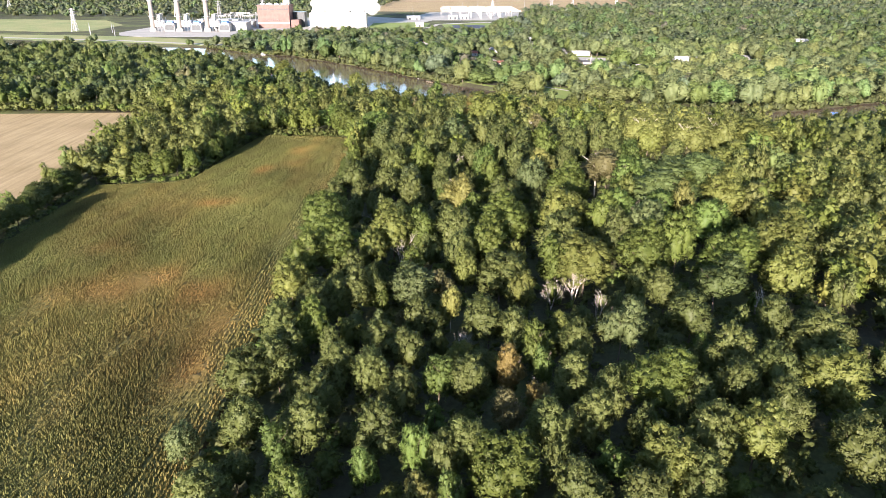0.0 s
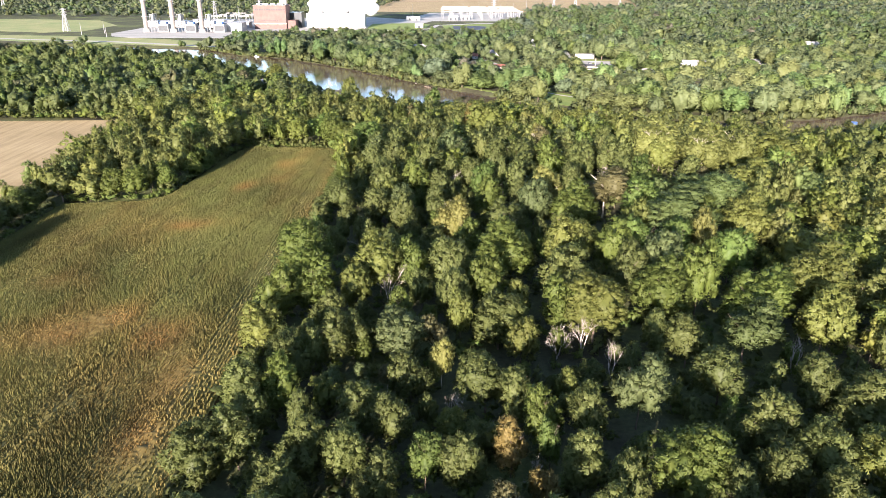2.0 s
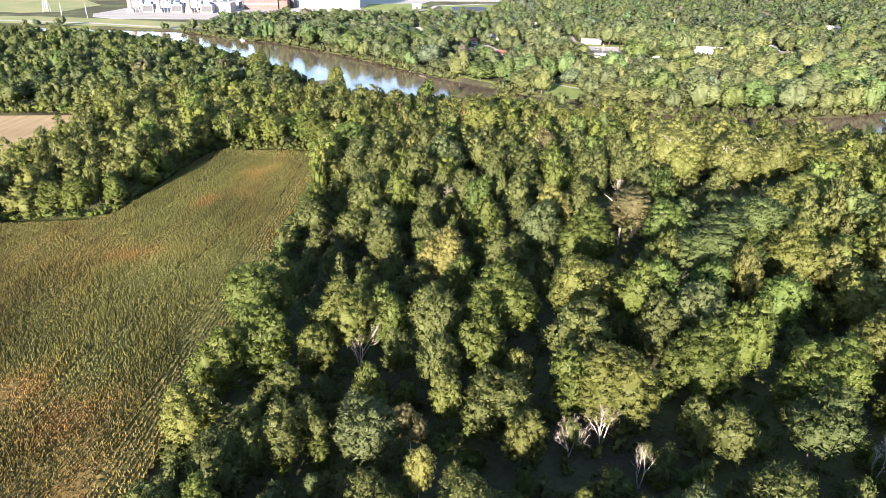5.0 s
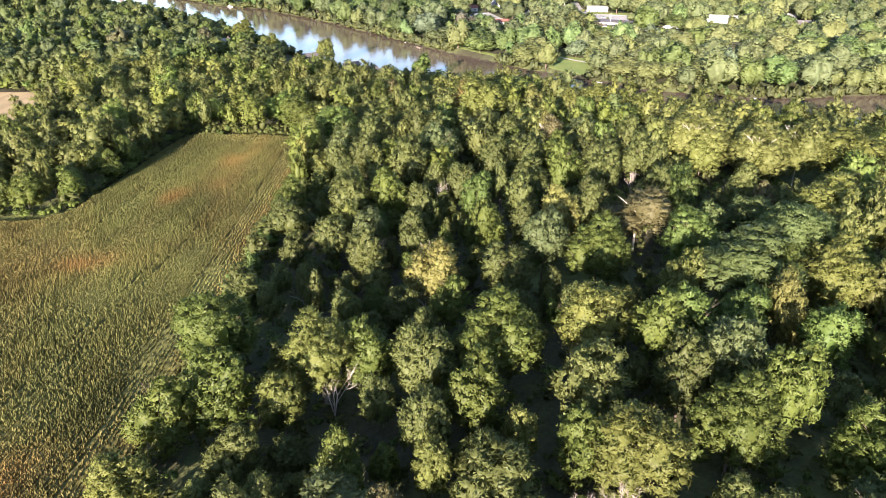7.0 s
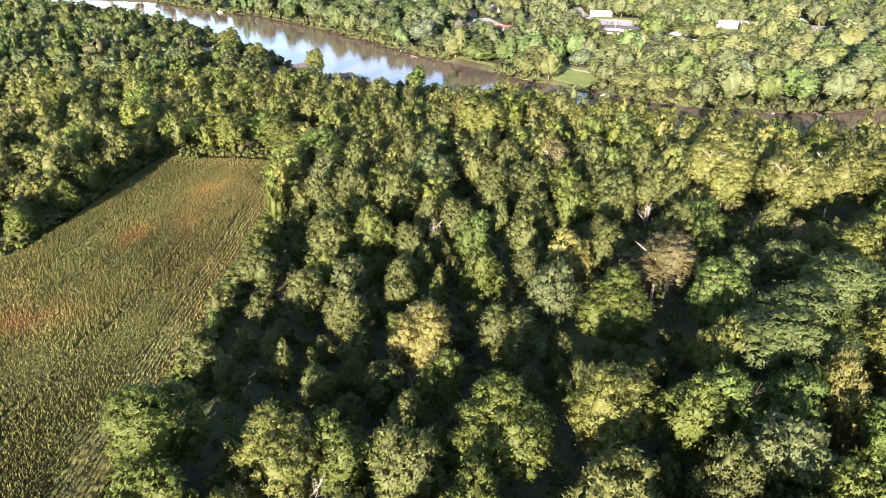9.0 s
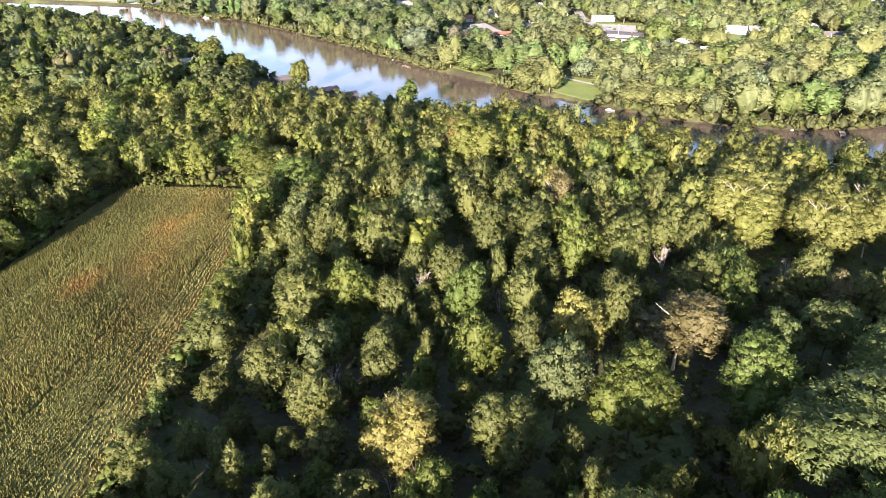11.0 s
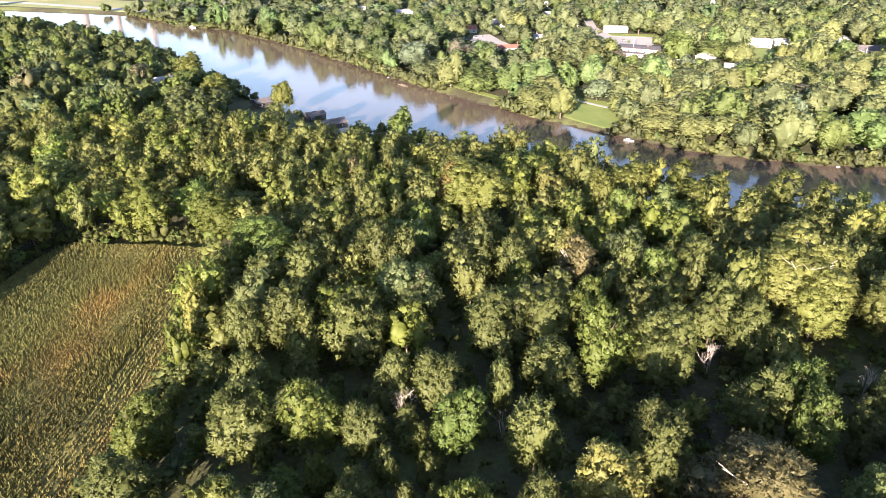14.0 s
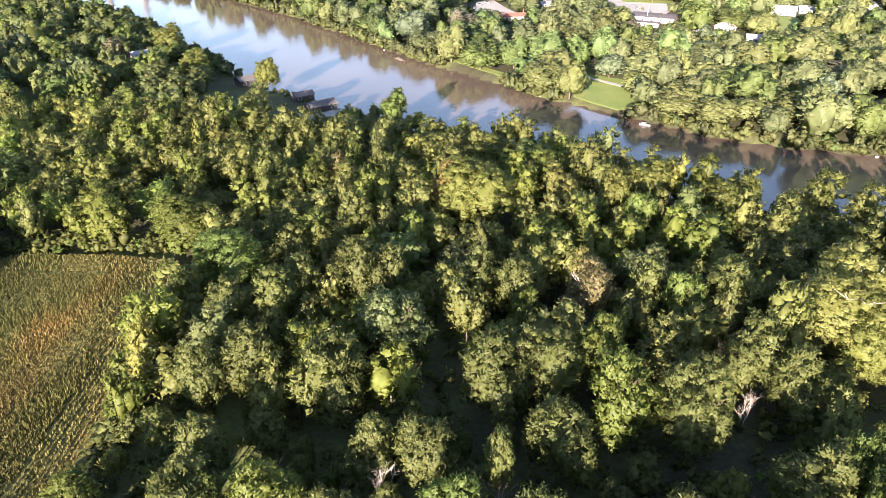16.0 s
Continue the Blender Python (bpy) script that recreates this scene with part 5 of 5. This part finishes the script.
# ---- power station ----
sheet("station_yard", [(-500, 1130), (-480, 1085), (-440, 1060), (-310, 1060), (-300, 1150), (-120, 1205), (-60, 1260), (-20, 1400), (-160, 1520), (-480, 1400)], 0.12, M_GRAVEL, "pale gravel and concrete yard", "yard")
sheet("meadow", [(-900, 1120), (-560, 1005), (-420, 975), (-300, 940), (-240, 938), (-246, 962), (-300, 1010), (-440, 1060), (-560, 1090)], 0.08, M_MEADOW, "green rough grass between road and river", "meadow")
ribbon("road", [(-720, 1075), (-560, 1030), (-448, 1007), (-388, 985), (-297, 949), (-262, 945)], 9.0, 0.15, M_GRAVEL, "pale road along the river", "road")
ribbon("road", [(-120, 1200), (-60, 1195), (-20, 1230), (-10, 1300), (60, 1340), (140, 1360)], 9.0, 0.2, M_GRAVEL, "pale access road round the lawn", "road")
sheet("station_lawn", [(-125, 1330), (-125, 1215), (-70, 1205), (-30, 1235), (-24, 1320), (-40, 1350)], 0.17, M_LAWN, "mown lawn beside the cooling tower", "lawn")
sheet("station_lawn", [(-170, 1215), (-130, 1168), (-30, 1170), (20, 1180), (-40, 1192), (-120, 1200)], 0.10, M_LAWN, "mown lawn in front of the station", "lawn")
sheet("station_lawn", [(-2, 1300), (6, 1200), (80, 1190), (130, 1300), (60, 1330)], 0.10, M_LAWN, "mown lawn round the pond", "lawn")
sheet("pond", [(16, 1280), (18, 1215), (40, 1205), (66, 1215), (74, 1270), (60, 1285)], 0.18, M_POND, "dark settling pond", "pond")
sheet("meadow", [(-1100, 1250), (-760, 1190), (-610, 1140), (-560, 1160), (-556, 1280), (-640, 1400), (-800, 1430), (-1100, 1420)], 0.10, M_MEADOW, "green and tan meadow by the station", "meadow")
sheet("far_field", [(-150, 1690), (190, 1670), (430, 1690), (560, 2100), (600, 2600), (-200, 2600)], 0.10, M_TAN, "wide tan field beyond the switchyard", "field")


def ring_bar(name, mat, parent, r, z0, z1, r2=None, sides=20, x=0, y=0, label=""):
    bm = bmesh.new()
    add_bar(bm, (x, y, z0), (x, y, z1), r, r if r2 is None else r2, sides)
    return part(name, bm, mat, parent, label)


def chimney_stack():
    root = new("chimney_stack")
    ring_bar("shaft", M_STACK, root, 4.0, 0, 75, 2.8, 24)
    for z in (22, 45, 68):
        ring_bar("platform", M_STEEL, root, 5.0, z, z + 0.8, None, 20, 0, 0, "steel ring platform")
    ring_bar("base", M_WHITE, root, 6.0, 0, 5, 5.0, 16, 0, 0, "pale concrete base")
    return tagged(root, "tall beige steel chimney stack with ring platforms", "chimney", "station stacks")


def boiler_unit():
    root = new("boiler_unit")
    box_part("duct", M_STEEL, root, -1, 15, -6, 6, 7, 17, "grey sloping exhaust duct", 0.8)
    box_part("casing", M_WHITE, root, 14, 30, -7, 7, 0, 12, "white turbine casing", 0.5)
    box_part("louvre", M_DARK, root, 15, 29, -7.4, -7.0, 2, 10, "dark air inlet louvres")
    box_part("inlet", M_BLUE, root, 17, 27, -5, 5, 12, 15, "blue-grey inlet hood", 0.4)
    for x in (4, 9, 13):
        for y in (-7, 7):
            bm = bmesh.new()
            add_bar(bm, (x, y, 0), (x, y, 27 if x < 12 else 20), 0.45, 0.45, 4)
            part("column", bm, M_STEEL, root)
    for z in (9, 18, 26):
        bm = bmesh.new()
        for a, b in (((4, -7), (9, -7)), ((4, 7), (9, 7)), ((4, -7), (4, 7)), ((9, -7), (9, 7))):
            add_bar(bm, (*a, z), (*b, z), 0.35, 0.35, 4)
        part("gallery", bm, M_WHITE, root, "white steel gallery")
    box_part("drum", M_STEEL, root, 4.5, 8.5, -5, 5, 18, 25, "", 0.6)
    return tagged(root, "gas turbine boiler with ducts and steel galleries", "boiler", "station units")


st, bu = chimney_stack(), boiler_unit()
st.matrix_basis, bu.matrix_basis = pose(-457, 1158, 0), pose(-451, 1158, 0)
for x in (-414, -370):
    copy_thing(st, pose(x, 1155, 0))
    copy_thing(bu, pose(x + 6, 1155, 0))


def brick_hall():
    root = new("brick_hall")
    body = box_part("wall", M_BRICK, root, 0, 52, 0, 34, 0, 35)
    box_part("parapet", M_BRICK, root, -0.5, 52.5, -0.5, 34.5, 35, 36.5)
    box_part("roof", M_ROOF_GREY, root, 0.2, 51.8, 0.2, 33.8, 36.4, 36.7)
    for k in range(13):
        box_part("window", M_DARK, root, 2.0 + k * 3.8, 4.8 + k * 3.8, -0.25, 0.1, 28.5, 31.0, "dark upper window")
    for k in range(9):
        box_part("window", M_DARK, root, 12 + k * 3.2, 13.8 + k * 3.2, -0.25, 0.1, 12.0, 13.6, "dark small window")
    box_part("band", M_CREAM, root, -0.2, 52.2, -0.3, 0.0, 7.6, 8.8, "pale stone band")
    for x, w in ((4, 5), (14, 8), (27, 6), (38, 9)):
        box_part("roof_vent", M_STEEL, root, x, x + w, 8, 14, 36.5, 39.0)
    box_part("penthouse", M_CREAM, root, 40, 50, 14, 26, 36.5, 44)
    box_part("annex", M_BRICK, root, 52.6, 66, 4, 26, 0, 13, "lower brick annex")
    box_part("annex", M_DARK, root, 52.6, 72, 26.5, 50, 0, 24, "dark rear wing")
    root.matrix_basis = pose(-305, 1216, 0)
    return tagged(root, "large red brick power station hall with flat roof", "industrial hall")


brick_hall()


def shed(name, x, y, w, d, h, mat, label, doors=2):
    root = new(name)
    bm = bmesh.new()
    add_box(bm, 0, w, 0, d, 0, h)
    part("wall", bm, mat, root)
    box_part("roof", M_WHITE, root, -0.6, w + 0.6, -0.6, d + 0.6, h, h + 0.9, "pale flat roof")
    for k in range(doors):
        cx = w * (k + 0.5) / doors
        box_part("door", M_DARK, root, cx - 2, cx + 2, -0.2, 0.1, 0, min(5, h * 0.6), "dark roller door")
    root.matrix_basis = pose(x, y, 0)
    return tagged(root, label, "industrial shed", "station sheds")


shed("warehouse", -366, 1165, 54, 30, 12, M_WHITE, "low white warehouse beside the brick hall", 3)
shed("warehouse", -352, 1225, 36, 20, 9, M_WHITE, "low white workshop behind the warehouse", 2)
shed("gatehouse", -46, 1240, 13, 10, 7, M_CREAM, "small cream gatehouse by the access road", 1)
shed("warehouse", -480, 1240, 60, 24, 9, M_WHITE, "long pale store behind the stacks", 4)
shed("warehouse", -430, 1290, 70, 26, 8, M_CREAM, "long cream store behind the stacks", 4)
shed("control_house", 10, 1430, 18, 10, 7, M_WHITE, "white control house in the switchyard", 2)
shed("control_house", 34, 1435, 16, 10, 8, M_WHITE, "white control house in the switchyard", 2)
shed("control_house", -70, 1420, 26, 12, 6, M_STEEL, "grey service house in the switchyard", 2)


def cooling_tower():
    root = new("cooling_tower")
    box_part("wall", M_WHITE, root, 0, 95, 0, 22, 7, 23)
    box_part("basin", M_CREAM, root, -1, 96, -1, 23, 0, 1.5, "concrete basin")
    box_part("louvre", M_STEEL, root, 0.5, 94.5, 0.8, 21, 1.5, 7.0, "grey air louvres")
    for k in range(11):
        box_part("column", M_WHITE, root, k * 9.4, k * 9.4 + 1.0, -0.6, 0.6, 1.5, 7.0)
    for k in range(7):
        ring_bar("fan_stack", M_WHITE, root, 5.2, 23, 27, 4.6, 18, 7 + k * 13.4, 11, "white fan stack")
    root.matrix_basis = pose(-224, 1238, 0)
    return tagged(root, "long white cooling tower with a row of fan stacks", "cooling tower")


cooling_tower()

m, n, l, b = material("drifting_steam", 1.0, 0.0)
b.inputs["Base Color"].default_value = (0.92, 0.92, 0.92, 1)
M_STEAM = m
M_VEIL = m.copy()
M_VEIL.node_tree.nodes["Principled BSDF"].inputs["Alpha"].default_value = 0.22
g = np.random.default_rng(14)
steam = new("steam_plume")


def puffs(count, veil):
    """Small round puffs, thick over the tower and thinning downwind."""
    sv, sf = SPHERES[2 if veil else 1]
    V, F = [], []
    for k in range(count):
        u = g.random() ** 1.3
        x = -220 + 86 * g.random() + (70 if veil else 26) * u * g.random() + (18 if veil else 0)
        c = np.array((x, 1252 + g.uniform(-4, 16) + 22 * u, 26 + 52 * u))
        r = (g.uniform(6, 11) if veil else g.uniform(2.0, 4.6)) + 2.5 * u
        V.append(sv * r * g.uniform(0.8, 1.25, (len(sv), 1)) + c)
        F.append(sf + k * len(sv))
    return np.concatenate(V), np.concatenate(F)


for nm, count, mat in (("core", 1500, M_STEAM), ("veil", 46, M_VEIL)):
    pv, pf = puffs(count, nm == "veil")
    ob = new(nm, mesh_np(nm, pv, pf, mat, None, True))
    ob.parent = steam
tagged(steam, "white steam drifting up from the cooling tower", "steam")


def pylon(h):
    """A lattice pylon: four legs, bracing and three crossarms."""
    root = new("pylon")
    b0, b1 = h * 0.11, h * 0.018
    for sx in (-1, 1):
        for sy in (-1, 1):
            bm = bmesh.new()
            add_bar(bm, (sx * b0, sy * b0, 0), (sx * b1, sy * b1, h), 0.42, 0.28, 4)
            part("leg", bm, M_STEEL, root)
    levels = 7
    for k in range(levels):
        u0, u1 = k / levels, (k + 1) / levels
        w0, w1 = b0 + (b1 - b0) * u0, b0 + (b1 - b0) * u1
        bm = bmesh.new()
        for (ax, ay), (cx, cy) in (((-1, -1), (1, -1)), ((1, -1), (1, 1)), ((1, 1), (-1, 1)), ((-1, 1), (-1, -1))):
            add_bar(bm, (ax * w0, ay * w0, u0 * h), (cx * w1, cy * w1, u1 * h), 0.2, 0.2, 4)
            add_bar(bm, (cx * w0, cy * w0, u0 * h), (ax * w1, ay * w1, u1 * h), 0.2, 0.2, 4)
        part("bracing", bm, M_STEEL, root)
    for z in (0.72, 0.84, 0.96):
        bm = bmesh.new()
        add_bar(bm, (-h * 0.15, 0, h * z), (h * 0.15, 0, h * z), 0.3, 0.3, 4)
        add_bar(bm, (-h * 0.15, 0, h * z), (0, 0, h * (z + 0.05)), 0.2, 0.2, 4)
        add_bar(bm, (h * 0.15, 0, h * z), (0, 0, h * (z + 0.05)), 0.2, 0.2, 4)
        part("crossarm", bm, M_STEEL, root)
    return tagged(root, "grey lattice steel pylon", "pylon", "pylons")


py0 = pylon(34)
py0.matrix_basis = pose(-582, 1160, 0)
for x, y, a in ((-1020, 1745, 20), (-430, 1420, 30), (-350, 1440, 10), (100, 1500, 0), (243, 1665, 10), (300, 1720, 0), (420, 1800, 0), (-540, 1500, 0)):
    copy_thing(py0, pose(x, y, 0, 0, 0, a))


def gantry(w, h):
    root = new("gantry")
    for x in (0, w):
        bm = bmesh.new()
        add_bar(bm, (x, -1.2, 0), (x, 0, h), 0.3, 0.2, 4)
        add_bar(bm, (x, 1.2, 0), (x, 0, h), 0.3, 0.2, 4)
        part("post", bm, M_WHITE, root)
    bm = bmesh.new()
    add_bar(bm, (0, 0, h), (w, 0, h), 0.45, 0.45, 4)
    add_bar(bm, (0, 0, h - 1.4), (w, 0, h - 1.4), 0.3, 0.3, 4)
    part("beam", bm, M_WHITE, root)
    for k in range(3):
        bm = bmesh.new()
        x = w * (k + 1) / 4
        add_bar(bm, (x, 0, h - 1.4), (x, 0, h - 4), 0.25, 0.25, 6)
        part("insulator", bm, M_STEEL, root)
    return tagged(root, "pale steel switchyard gantry with insulators", "gantry", "switchyard gantries")


ga = gantry(18, 15)
ga.matrix_basis = pose(20, 1480, 0)
g = np.random.default_rng(4)
for row, y in enumerate((1445, 1480, 1520, 1565, 1610)):
    for k in range(8):
        if (row, k) == (1, 0):
            continue
        copy_thing(ga, pose(-4 + k * 19.5 + g.uniform(-2, 2), y, 0, 0, 0, g.uniform(-2, 2)))
for row, y in enumerate((1300, 1340, 1380)):
    for k in range(5):
        copy_thing(ga, pose(-400 + k * 24 + g.uniform(-3, 3), y, 0, 0, 0, g.uniform(-4, 4)))
sheet("switchyard_gravel", [(-80, 1400), (140, 1400), (170, 1650), (-30, 1650)], 0.11, M_GRAVEL, "pale gravel of the switchyard", "yard")


def mast(x, y, h):
    ob = ring_bar("mast", M_STEEL, None, 0.5, -0.2, h, 0.15, 6)
    ob.matrix_basis = pose(x, y, 0)
    return tagged(ob, "slender steel lightning mast", "mast", "masts")


for x, y in ((0, 1460), (40, 1540), (75, 1600), (110, 1460), (145, 1560), (180, 1640), (-60, 1480), (-420, 1330), (-380, 1400), (-330, 1350), (-300, 1420), (-540, 1120), (-520, 1080), (-510, 1130), (-480, 1070)):
    mast(x, y, 26 if y > 1200 else 16)
